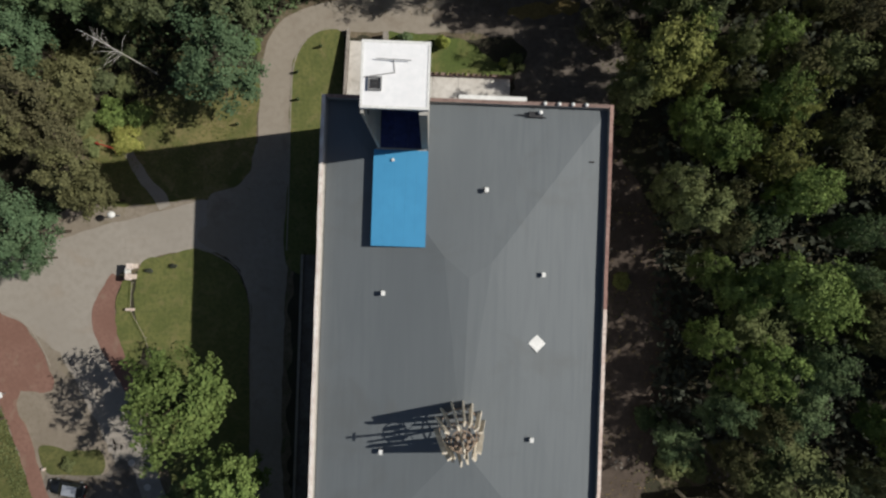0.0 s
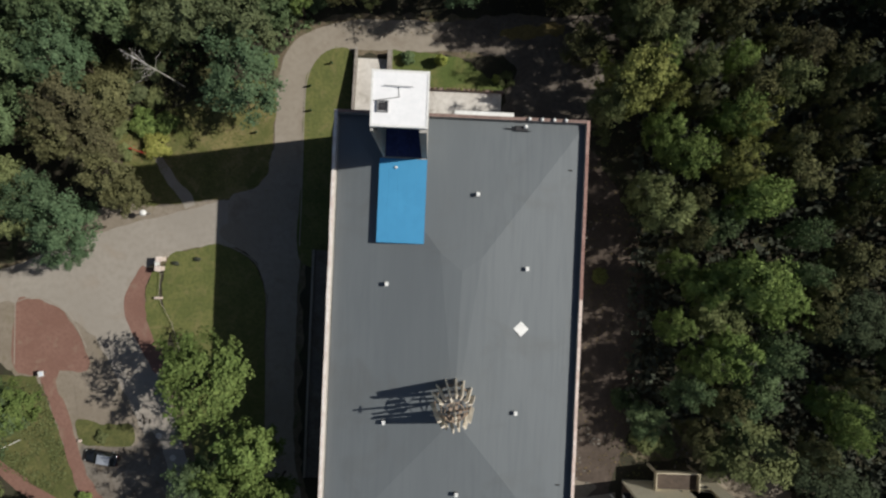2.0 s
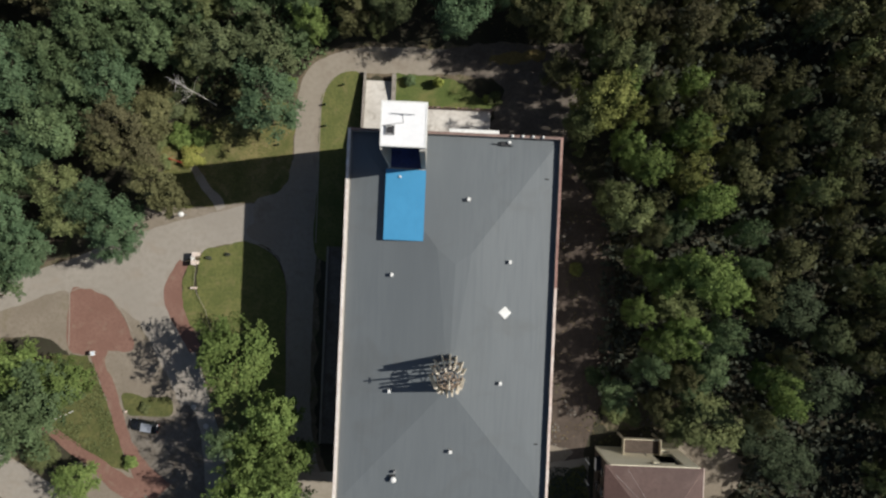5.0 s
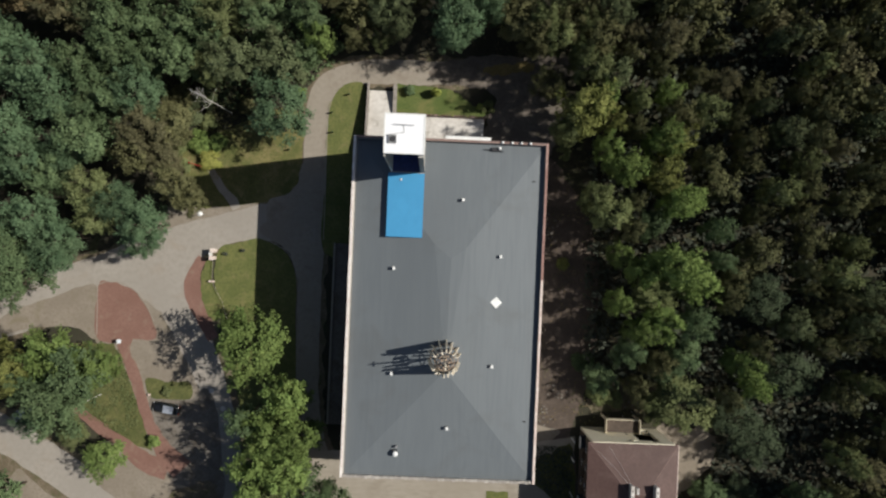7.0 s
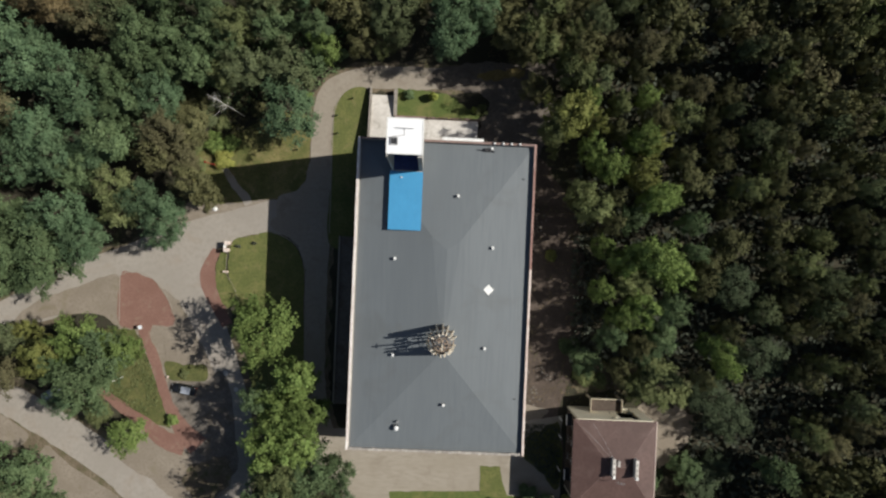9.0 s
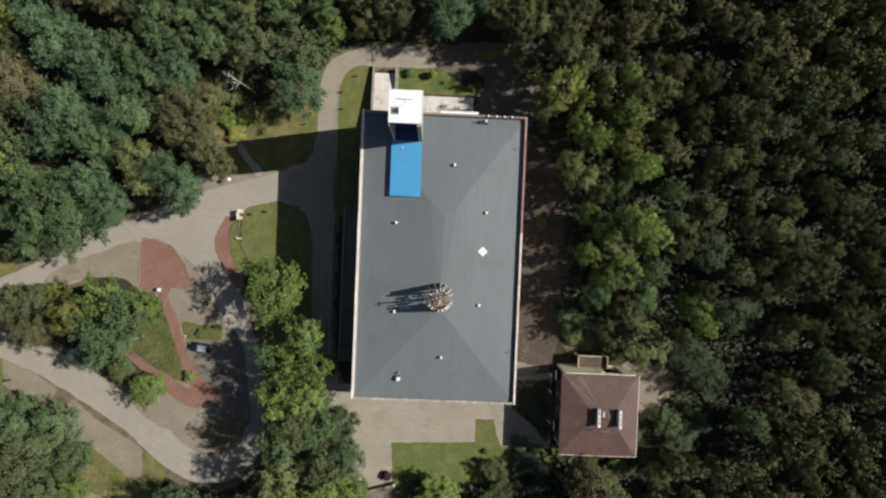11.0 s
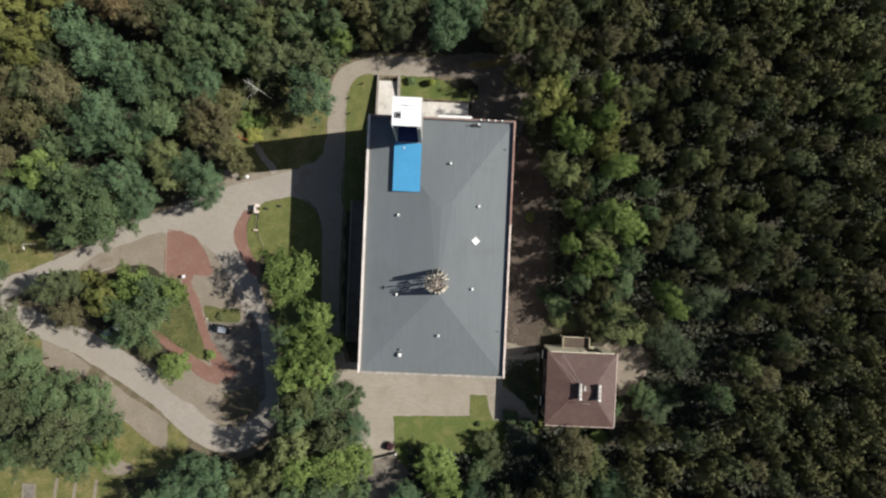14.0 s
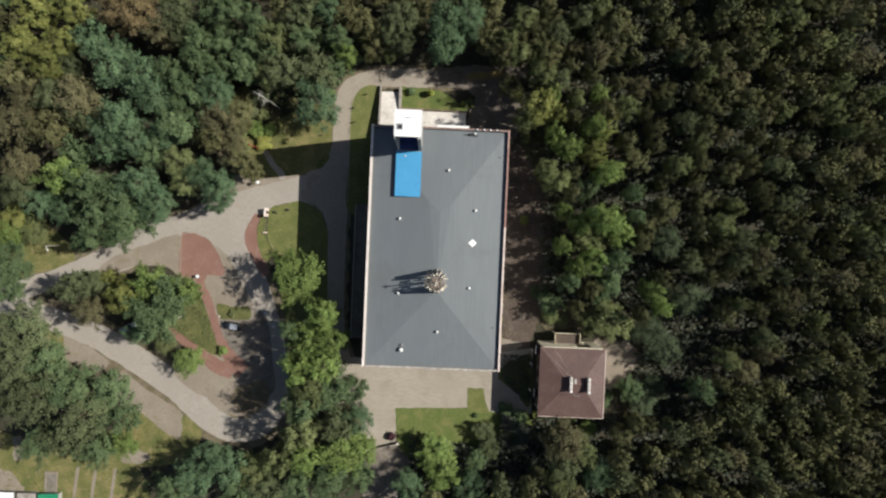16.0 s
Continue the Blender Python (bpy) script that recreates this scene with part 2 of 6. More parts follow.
LEAF = {
    "b": ("bright green", ((0.142, 0.204, 0.044), (0.196, 0.258, 0.060), (0.106, 0.164, 0.037))),
    "g": ("green", ((0.090, 0.134, 0.046), (0.126, 0.172, 0.060), (0.072, 0.110, 0.040))),
    "l": ("bluish green", ((0.084, 0.138, 0.053), (0.120, 0.178, 0.069), (0.070, 0.117, 0.046))),
    "o": ("olive green", ((0.096, 0.120, 0.043), (0.132, 0.154, 0.057), (0.074, 0.096, 0.036))),
    "k": ("yellowish olive", ((0.128, 0.154, 0.047), (0.174, 0.196, 0.063), (0.100, 0.122, 0.039))),
    "y": ("yellow-green", ((0.166, 0.186, 0.042), (0.226, 0.236, 0.056), (0.130, 0.150, 0.036))),
    "r": ("golden brown", ((0.178, 0.142, 0.052), (0.226, 0.176, 0.068), (0.130, 0.108, 0.044))),
    "v": ("light yellow-green", ((0.25, 0.30, 0.05), (0.33, 0.37, 0.07), (0.19, 0.24, 0.045))),
    "w": ("bright yellow", ((0.34, 0.35, 0.07), (0.44, 0.44, 0.10), (0.24, 0.28, 0.05))),
    "c": ("copper red", ((0.060, 0.030, 0.028), (0.085, 0.042, 0.036), (0.045, 0.026, 0.024))),
    "q": ("brownish olive", ((0.122, 0.118, 0.046), (0.158, 0.148, 0.058), (0.094, 0.094, 0.038))),
    "t": ("soft grey-green", ((0.066, 0.090, 0.037), (0.090, 0.116, 0.048), (0.054, 0.074, 0.031))),
    "d": ("dark green", ((0.060, 0.070, 0.038), (0.080, 0.090, 0.050), (0.048, 0.056, 0.032))),
    "p": ("dark olive", ((0.096, 0.102, 0.036), (0.134, 0.136, 0.047), (0.072, 0.080, 0.028))),
    "e": ("dull olive", ((0.110, 0.112, 0.039), (0.148, 0.148, 0.050), (0.084, 0.088, 0.031))),
}
for key, (word, cols) in LEAF.items():
    cols = [(1.03 * c[0], 1.01 * c[1], 1.36 * c[2]) for c in cols]
    M["leaf_" + key] = material("leaves_" + word.replace(" ", "_").replace("-", "_"), cols, 0.35, 2.0, 0.8, 0.0, spec=0.08, island=0.22, thing=0.25, translucent=0.10)


# ---- building blocks ----
def part(name, bm, mat, parent=None, label="", smooth=False):
    """Links a bmesh as one mesh object under a thing or part."""
    me = bpy.data.meshes.new(name)
    bm.to_mesh(me)
    bm.free()
    me.materials.append(mat)
    if smooth:
        me.shade_smooth()
    ob = new(name, me)
    if parent:
        ob.parent = parent
    if label:
        ob["label"] = label
    return ob


def shared(name, ob, parent, m):
    """A further object on the mesh of ob."""
    c = new(name, ob.data)
    c.parent = parent
    c.matrix_basis = m
    return c


def root(name, m=None):
    e = new(name)
    e.empty_display_size = 0.3
    if m:
        e.matrix_basis = m
    return e


def box(bm, x0, x1, y0, y1, z0, z1, bevel=0.0, m=None):
    r = bmesh.ops.create_cube(bm, size=1.0)
    t = Matrix.Translation(((x0 + x1) / 2, (y0 + y1) / 2, (z0 + z1) / 2)) @ Matrix.Diagonal((x1 - x0, y1 - y0, z1 - z0, 1))
    bmesh.ops.transform(bm, verts=r["verts"], matrix=t)
    verts = r["verts"]
    if bevel:
        edges = list({e for v in verts for e in v.link_edges})
        out = bmesh.ops.bevel(bm, geom=edges, offset=bevel, segments=2, affect="EDGES")
        verts = list({v for f in out["faces"] for v in f.verts} | {v for v in verts if v.is_valid})
    if m:
        bmesh.ops.transform(bm, verts=verts, matrix=m)
    return bm


def rod(bm, a, b, r0, r1=None, sides=7):
    """A tapered rod from a to b."""
    a, b = Vector(a), Vector(b)
    r1 = r0 if r1 is None else r1
    d = b - a
    r = bmesh.ops.create_cone(bm, cap_ends=True, segments=sides, radius1=r0, radius2=r1, depth=d.length)
    bmesh.ops.transform(bm, verts=r["verts"], matrix=Matrix.Translation((a + b) / 2) @ d.to_track_quat("Z", "Y").to_matrix().to_4x4())
    return bm


def ball(bm, c, r, sx=1, sy=1, sz=1, u=14, v=9):
    o = bmesh.ops.create_uvsphere(bm, u_segments=u, v_segments=v, radius=r)
    bmesh.ops.transform(bm, verts=o["verts"], matrix=Matrix.Translation(c) @ Matrix.Diagonal((sx, sy, sz, 1)))
    return bm


def spline(pts, closed=False, steps=8):
    """Catmull-Rom through the points, of any number of values each."""
    p = [np.array(q, float) for q in pts]
    n, out = len(p), []
    for i in range(n if closed else n - 1):
        a, b, c, d = (p[(i + k) % n] if closed else p[min(max(i + k, 0), n - 1)] for k in (-1, 0, 1, 2))
        for s in range(steps):
            t = s / steps
            out.append(0.5 * (2 * b + (c - a) * t + (2 * a - 5 * b + 4 * c - d) * t * t + (3 * b - a - 3 * c + d) * t ** 3))
    if not closed:
        out.append(p[-1])
    return out


def sheet(name, outline, z, mat, label, category, smooth=True, ragged=0.12, thick=0.12):
    """A flat piece of ground with a slightly ragged outline and real edges."""
    pts = spline(outline, True, 7) if smooth else []
    if not smooth:
        for a, b in zip(outline, outline[1:] + outline[:1]):
            k = max(2, int(math.dist(a, b) / 0.9))
            pts += [np.array(a) + (np.array(b) - np.array(a)) * i / k for i in range(k)]
    bm = bmesh.new()
    top = []
    for x, y in pts:
        w = noise.noise_vector(Vector((x * 0.9, y * 0.9, z * 50)))
        top.append(bm.verts.new((x + ragged * w.x * 2, y + ragged * w.y * 2, z)))
    f = bm.faces.new(top)
    f.normal_update()
    if f.normal.z < 0 or sum(a[0] * b[1] - b[0] * a[1] for a, b in zip(pts, pts[1:] + pts[:1])) < 0:
        f.normal_flip()
    low = [bm.verts.new((v.co.x, v.co.y, z - thick)) for v in top]
    for i in range(len(top)):
        j = (i + 1) % len(top)
        bm.faces.new((top[i], top[j], low[j], low[i]))
    bmesh.ops.triangulate(bm, faces=[f])
    bmesh.ops.recalc_face_normals(bm, faces=bm.faces[:])
    return tagged(part(name, bm, mat), label, category, kind="structure")


def ribbon(name, rows, z, mat, label, category="road", ragged=0.12):
    """A road along a centre line of (x, y, width)."""
    line = spline(rows, False, 10)
    left, right = [], []
    for i, q in enumerate(line):
        d = line[min(i + 1, len(line) - 1)][:2] - line[max(i - 1, 0)][:2]
        d = d / np.linalg.norm(d)
        nrm = np.array((-d[1], d[0]))
        w = noise.noise_vector(Vector((q[0] * 0.7, q[1] * 0.7, z * 40)))
        left.append(q[:2] + nrm * (q[2] / 2 + ragged * w.x * 2))
        right.append(q[:2] - nrm * (q[2] / 2 + ragged * w.y * 2))
    bm = bmesh.new()
    rows4 = [[bm.verts.new((*p, h)) for p, h in ((a, z - 0.12), (a, z), (b, z), (b, z - 0.12))] for a, b in zip(left, right)]
    for a, b in zip(rows4, rows4[1:]):
        for k in range(3):
            bm.faces.new((a[k], b[k], b[k + 1], a[k + 1]))
    bmesh.ops.recalc_face_normals(bm, faces=bm.faces[:])
    return tagged(part(name, bm, mat), label, category, kind="structure")


def kerb_line(rows, width=0.13, z=0.09, closed=False, label="low pale concrete kerb along a lawn"):
    """A kerb of concrete pieces along a line."""
    line = spline(rows, closed, 12)
    own = root("kerb")
    first = None
    length, last = 0.0, line[0]
    for q in line[1:]:
        if np.linalg.norm(q - last) < 1.0:
            continue
        mid, d = (q + last) / 2, q - last
        ln = float(np.linalg.norm(d))
        m = pose(mid[0], mid[1], 0, 0, 0, math.degrees(math.atan2(d[1], d[0]))) @ Matrix.Diagonal((ln, 1, 1, 1))
        if not first:
            first = part("kerb_stone", box(bmesh.new(), -0.495, 0.495, -width / 2, width / 2, -0.1, z), M["kerb"], own)
            first.matrix_basis = m
        else:
            shared("kerb_stone", first, own, m)
        last = q
    return tagged(own, label, "kerb", kind="structure")


# ---- ground and roads ----
bm = bmesh.new()
bmesh.ops.create_grid(bm, x_segments=120, y_segments=120, size=900)
for v in bm.verts:
    d = max(0.0, math.hypot(v.co.x, v.co.y) - 150)
    v.co.z = min(d * 0.02, 3.0) * (noise.noise(v.co * 0.012) + 0.2)
tagged(part("ground", bm, M["litter"]), "brown leaf-littered woodland ground", "ground", kind="structure")

DRIVE = [(9, 39.8, 2.4), (3, 39.1, 3.4), (-3, 38.7, 4.0), (-8, 38.6, 4.3), (-13, 38.5, 4.1), (-17.3, 37.9, 3.8), (-20.8, 36.0, 4.0), (-22.6, 32.5, 3.7), (-22.8, 27, 3.8), (-22.7, 20, 4.0), (-22.7, 12, 4.2), (-22.7, 2, 4.0), (-22.6, -10, 3.8), (-22.2, -20, 4.2), (-21.0, -28, 6.0), (-18, -36, 7.0)]
WEST = [(-28.5, 12.4, 6.8), (-32, 11.9, 6.0), (-36, 11.0, 5.2), (-42, 8.8, 6.2), (-49, 4.8, 9.0), (-57, 2.0, 7.5), (-65, -1.2, 7.6), (-74, -6.0, 6.6), (-85, -10.2, 4.4), (-97, -15.0, 4.5), (-125, -28, 4.5)]
SOUTH = [(-125, -12, 5.0), (-104, -15.5, 5.0), (-92, -18.8, 5.2), (-80, -22.5, 5.6), (-74, -25.1, 5.9), (-67.7, -28.7, 6.0), (-62.4, -31.9, 6.0), (-57.4, -35.5, 6.0), (-53.3, -39.2, 5.9), (-49.5, -42.3, 5.8), (-45, -44.0, 5.7), (-40.5, -43.6, 5.4), (-35.5, -39.5, 4.2), (-34.6, -33, 4.0), (-35.6, -25, 4.2), (-38, -17, 4.6), (-41.5, -9, 5.6), (-45.0, -2, 6.4), (-47.5, 4, 6.5)]
for rows, z in ((DRIVE, 0.014), (WEST, 0.012), (SOUTH, 0.010)):
    ribbon("verge", [(x, y, w + (3.2 if rows is SOUTH else 1.5)) for x, y, w in rows], z, M["dirt"], "trodden brown dirt verge along the road", "verge", ragged=0.4)
ribbon("road", DRIVE, 0.030, M["drive_asphalt"], "narrow worn grey asphalt drive round the building")
ribbon("road", WEST, 0.036, M["asphalt"], "pale worn asphalt access road")
ribbon("road", SOUTH, 0.042, M["asphalt"], "pale worn asphalt road that bends round a turning loop")
ribbon("path", [(34, 43.5, 2.6), (20, 41.0, 3.4), (8, 39.7, 5.2), (0.5, 38.9, 4.6), (-2.5, 38.8, 2.6), (-4.0, 38.8, 0.6)], 0.033, M["track"], "dark earthen track into the wood", "path", ragged=0.35)
sheet("ground_yard", [(6.2, 25.4), (6.2, 31), (7.5, 34.5), (5.0, 38.2), (16, 39.5), (19.5, 36), (18.6, 30), (17, 25.2), (14.4, 24.2), (14.2, 25.3)], 0.0245, M["track"], "bare dim earth behind the terrace", "ground", ragged=0.5)
# rounded junction corners
sheet("road", [(-30.4, 15.6), (-27.3, 16.9), (-25.5, 19.1), (-24.8, 22.2), (-22.4, 20), (-21.6, 12), (-22.4, 6.5), (-25.4, 7.5), (-29.8, 10.2)], 0.046, M["drive_asphalt"], "worn asphalt junction corner", "road")
sheet("road", [(-31.6, 10.6), (-28.6, 8.7), (-26.2, 6.8), (-25.0, 3.0), (-23.5, 1.5), (-22.6, 7), (-24, 12), (-30, 12.5)], 0.049, M["drive_asphalt"], "worn asphalt junction corner", "road")
sheet("road", [(-42.4, 4.6), (-43.2, 1.8), (-43.1, -2.1), (-47, -4), (-49.9, -2.2), (-53, 0.6), (-50, 5), (-44, 7.5)], 0.052, M["asphalt"], "worn asphalt fork of two roads", "road")
sheet("pavement", [(-21.5, -26.5), (-14.4, -26.0), (12.2, -25.3), (12.2, -32.3), (8.9, -32.3), (8.9, -36.9), (-7.6, -37.6), (-7.2, -47.2), (-6.8, -62.0), (-14.4, -62), (-14.2, -48.2), (-16.5, -38), (-20.5, -31)], 0.055, M["forecourt"], "wide pale worn asphalt forecourt", "pavement", smooth=False, ragged=0.10)
sheet("pavement", [(11.8, -24.4), (23.6, -22.4), (23.8, -37.6), (11.8, -37.6)], 0.0515, M["forecourt"], "worn asphalt yard between the two buildings", "pavement", smooth=False)
sheet("lawn", [(15.8, -29.3), (17.2, -26.6), (20.0, -25.0), (23.4, -24.2), (23.5, -35.6), (20.0, -33.2)], 0.0575, M["rough_grass"], "rank dark grass in the shade beside the small house", "grass", ragged=0.3)
# gravel verges and shoulders
sheet("gravel", [(-58.6, 0.2), (-58.4, -8.6), (-62, -7.0), (-70, -7.6), (-78, -10.2), (-74, -5.5), (-66, -2)], 0.058, M["gravel"], "pale sandy gravel verge", "gravel")
sheet("gravel", [(-50.0, -9.8), (-47.2, -9.0), (-44.5, -10.2), (-43.0, -16.2), (-46, -16.4), (-49.0, -15.6)], 0.061, M["gravel"], "pale sandy gravel beside a red path", "gravel")
sheet("gravel", [(-57, -27.5), (-52.0, -30.0), (-47.6, -32.5), (-46.0, -36.5), (-50.5, -37.0), (-56.0, -34.5), (-59.5, -30.5)], 0.048, M["gravel"], "pale sandy gravel verge", "gravel")
sheet("gravel", [(-71, -31.4), (-66.0, -35.0), (-56.6, -41.0), (-56.6, -46.8), (-61.6, -45.0), (-67.2, -41.4), (-72.5, -38)], 0.034, M["gravel"], "pale sandy lay-by beside the road", "gravel")
sheet("gravel", [(-88.0, -21), (-79.0, -26), (-74, -29.5), (-77, -32), (-84, -29), (-89, -25)], 0.033, M["gravel"], "pale sandy road shoulder", "gravel")
sheet("gravel", [(-31.5, 16.2), (-37, 15.4), (-41.2, 14.9), (-46.6, 14.2), (-50.5, 9.5), (-38, 11), (-32, 13)], 0.020, M["gravel"], "pale sandy road shoulder", "gravel")
sheet("gravel", [(38.0, -20.5), (42.5, -19.4), (47.0, -20.6), (48.6, -22.4), (47.2, -26.0), (44.2, -29.8), (41.5, -31.6), (38.0, -31.4)], 0.03, M["gravel"], "pale trodden sand beside the small house", "gravel", ragged=0.7)
sheet("gravel", [(14.5, -20.8), (19.0, -21.0), (20.8, -22.0), (16.0, -25.5), (14.5, -26.5)], 0.03, M["gravel"], "pale sandy path beside the building", "gravel")
sheet("pavement", [(-48.6, -18.2), (-42.5, -18.6), (-39.6, -16.4), (-37.6, -20), (-36.4, -28), (-36.0, -35.0), (-42.0, -35.0), (-46.4, -30), (-48.6, -24)], 0.0635, M["shade_asphalt"], "worn asphalt parking yard darkened for the tree shade", "pavement")
sheet("gravel", [(-59.5, -0.5), (-57, 0.8), (-51, 0), (-47, -3), (-43.2, -4), (-39, -12), (-36, -20), (-35.4, -34), (-39, -40), (-46, -40.5), (-52, -38), (-58, -33), (-58, -27), (-52, -24), (-55, -12), (-58.5, -9)], 0.022, M["gravel"], "pale sandy gravel of the turning loop", "gravel")
sheet("ground_yard", [(14.6, -20.5), (14.6, 0), (14.6, 23.5), (18.5, 24), (24.5, 15), (26.5, 4), (26.5, -6), (25.5, -14), (23.0, -21.5), (24, -33), (14.6, -33)], 0.018, M["soil"], "bare brown earth of the yard, darkened for the shade there", "ground", ragged=0.4)
sheet("ground_yard", [(25.5, -17.4), (28, -13.4), (33, -12), (38, -13.5), (38.5, -17.0), (33, -17.6)], 0.021, M["dirt"], "trodden dirt with litter behind the small house", "ground", ragged=0.5)
sheet("lawn", [(-91.5, -19.4), (-88.5, -20.8), (-84.9, -22.6), (-84.4, -30.4), (-87, -32), (-89, -28), (-90.5, -22)], 0.0365, M["meadow"], "rough yellowish grass beside the road", "grass")
sheet("gravel", [(-70.0, -49.4), (-65.2, -49.8), (-63.6, -51.2), (-66, -52.8), (-70.5, -52.4)], 0.0435, M["gravel"], "small pale trodden patch in the grass", "gravel", ragged=0.4)
sheet("ground_patch", [(-52, 22.6), (-49.5, 24.5), (-46.4, 23.4), (-45.0, 20.6), (-46.5, 18.8), (-50.5, 19.6)], 0.037, M["dirt"], "bare orange-brown earth at the meadow edge", "ground", ragged=0.5)
sheet("verge", [(-92, -20.5), (-86, -21), (-76, -25.5), (-66, -31), (-56, -38), (-52, -43), (-54, -48), (-64, -48), (-74, -42), (-84, -34), (-92, -31)], 0.008, M["dirt"], "trodden brown dirt beside the road", "verge", ragged=0.5)
# red paths
sheet("pavement", [(-58.4, 0.2), (-56.2, 0.9), (-53.2, 0.1), (-50.8, -2.2), (-48.9, -5.6), (-48.6, -8.4), (-52.4, -8.6), (-58.2, -8.7)], 0.066, M["red_paving"], "red paved apron beside the road", "pavement")
ribbon("path", [(-53.6, -7.0, 3.6), (-53.6, -10.5, 2.0), (-52.0, -14.0, 1.9), (-50.2, -19.0, 1.9), (-48.5, -23.5, 2.0), (-46.0, -27.5, 3.0), (-43.0, -30.5, 4.0)], 0.070, M["red_paving"], "straight red paved footpath", "path")
ribbon("path", [(-61.5, -20.6, 1.6), (-57.5, -23.6, 1.8), (-53.5, -26.2, 2.2), (-49.5, -29.3, 3.2), (-45.5, -30.6, 3.6)], 0.073, M["red_paving"], "red paved footpath across rough grass", "path")
ribbon("path", [(-41.0, 5.7, 1.4), (-42.2, 3.2, 2.3), (-42.6, 0.6, 2.9), (-41.7, -2.4, 2.7), (-40.0, -5.6, 2.4), (-38.6, -8.0, 1.8)], 0.068, M["red_paving"], "curved red paved footpath", "path")
ribbon("path", [(-40.6, 21.2, 1.2), (-38.6, 18.2, 1.3), (-36.4, 15.6, 1.5), (-35.6, 14.2, 1.6)], 0.044, M["asphalt"], "narrow grey footpath across the grass", "path")
sheet("lawn", [(5.0, 39.8), (8.5, 40.8), (13.8, 41.2), (13.4, 39.9), (9.0, 39.2), (6.0, 39.0)], 0.040, M["ochre_grass"], "dry ochre grass along the earthen track", "grass", ragged=0.35)
sheet("pavement", [(-14.3, -48.0), (-7.2, -46.3), (-1.5, -48.0), (-2.5, -53.5), (-7, -62), (-14.4, -62)], 0.059, M["shade_asphalt"], "greyer asphalt of the drive beyond the gate", "pavement", smooth=False)
# lawns
sheet("lawn", [(-20.7, 8.0), (-20.8, 20), (-20.9, 28), (-20.6, 32.6), (-19.2, 35.3), (-17.2, 36.5), (-15.2, 36.6), (-14.6, 34), (-14.5, 24), (-14.5, 8)], 0.075, M["lawn"], "mown green lawn beside the building", "lawn")
sheet("lawn", [(-31.8, 9.3), (-28.8, 8.3), (-26.4, 6.3), (-25.1, 2.5), (-24.9, -4), (-24.5, -14), (-25.5, -25), (-31, -28), (-34.0, -18), (-36.0, -8), (-38.2, -1.0), (-39.0, 3.0), (-38.2, 7.4), (-35.5, 8.4)], 0.078, M["lawn"], "mown green lawn between two drives", "lawn")
sheet("lawn", [(-25.0, 19.5), (-24.9, 25), (-25.0, 30.5), (-30, 31.5), (-37, 28), (-44.5, 24.5), (-47, 20.5), (-43.5, 14.6), (-38, 14.5), (-32, 15.4), (-28.2, 15.6), (-25.4, 17.0)], 0.035, M["meadow"], "rough yellowish meadow grass beside the drive", "grass")
sheet("lawn", [(-9.4, 31.9), (-9.5, 36.2), (-6, 36.5), (-2.5, 36.3), (0.5, 35.6), (3.0, 34.3), (5.6, 32.9), (6.2, 32.1), (0, 31.9)], 0.05, M["lawn_rich"], "rich green lawn strip below the terrace", "lawn", ragged=0.25)
sheet("lawn", [(-7.65, -37.5), (8.8, -36.9), (14.2, -37.5), (23.5, -37.8), (26, -44), (18, -50), (5, -53), (-3.5, -50.0), (-7.2, -46.0)], 0.08, M["lawn_rich"], "rich green lawn beside the forecourt", "lawn", smooth=False)
sheet("lawn", [(8.85, -37.6), (8.85, -32.2), (12.5, -32.2), (13.0, -35.0), (14.2, -38.0)], 0.085, M["lawn"], "olive lawn corner beside the forecourt", "lawn", smooth=False)
sheet("lawn", [(-55.5, -9.5), (-54.0, -12), (-51.4, -18.5), (-49.3, -24.5), (-48.2, -27.5), (-51.6, -26.4), (-56.8, -23.0), (-61.5, -19.8), (-66, -15), (-62, -9.6)], 0.038, M["rough_grass"], "rough green grass between red paths", "grass", smooth=False)
sheet("lawn", [(-49.6, -15.2), (-46, -15.6), (-42.4, -15.6), (-42.0, -18.2), (-45.0, -18.6), (-48.8, -18.3)], 0.083, M["rough_grass"], "narrow rough grass strip beside a parked car", "grass")
sheet("lawn", [(-40.5, 5.0), (-39.3, 4.8), (-39.3, 1.5), (-37.6, -1.8), (-38.4, -4.8), (-39.9, -3.6), (-41.0, -0.6), (-41.1, 2.0)], 0.081, M["lawn"], "narrow grass strip behind a low rail", "lawn")
sheet("lawn", [(-45.6, -37.4), (-43.2, -40.0), (-39.8, -39.6), (-37.2, -36.4), (-37.4, -32.5), (-41, -33.0), (-44.2, -34.5)], 0.086, M["dirt"], "worn weedy dirt island inside the turning loop", "ground", ragged=0.35)
sheet("lawn", [(-56.6, -41.2), (-53.4, -42.8), (-52.2, -46.4), (-56.0, -51.5), (-66, -53.4), (-75, -50), (-71, -43), (-66.8, -40.8), (-61.4, -44.6), (-57.0, -46.6)], 0.040, M["meadow"], "rough grass beside the road", "grass")
sheet("lawn", [(-110, -46), (-90, -48.5), (-74, -49), (-66, -54), (-64, -66), (-80, -75), (-112, -75)], 0.026, M["meadow"], "rough yellowish grass of an open plot", "grass")
sheet("lawn", [(-102, 2), (-90, 1.5), (-84, -3), (-83, -7.5), (-92, -10), (-104, -14)], 0.024, M["meadow"], "rough grass beside the access road", "grass")
kerb_line([(-20.75, 9.5), (-20.75, 18), (-20.85, 28), (-20.55, 32.6), (-19.1, 35.4), (-17.1, 36.6), (-15.2, 36.7)])
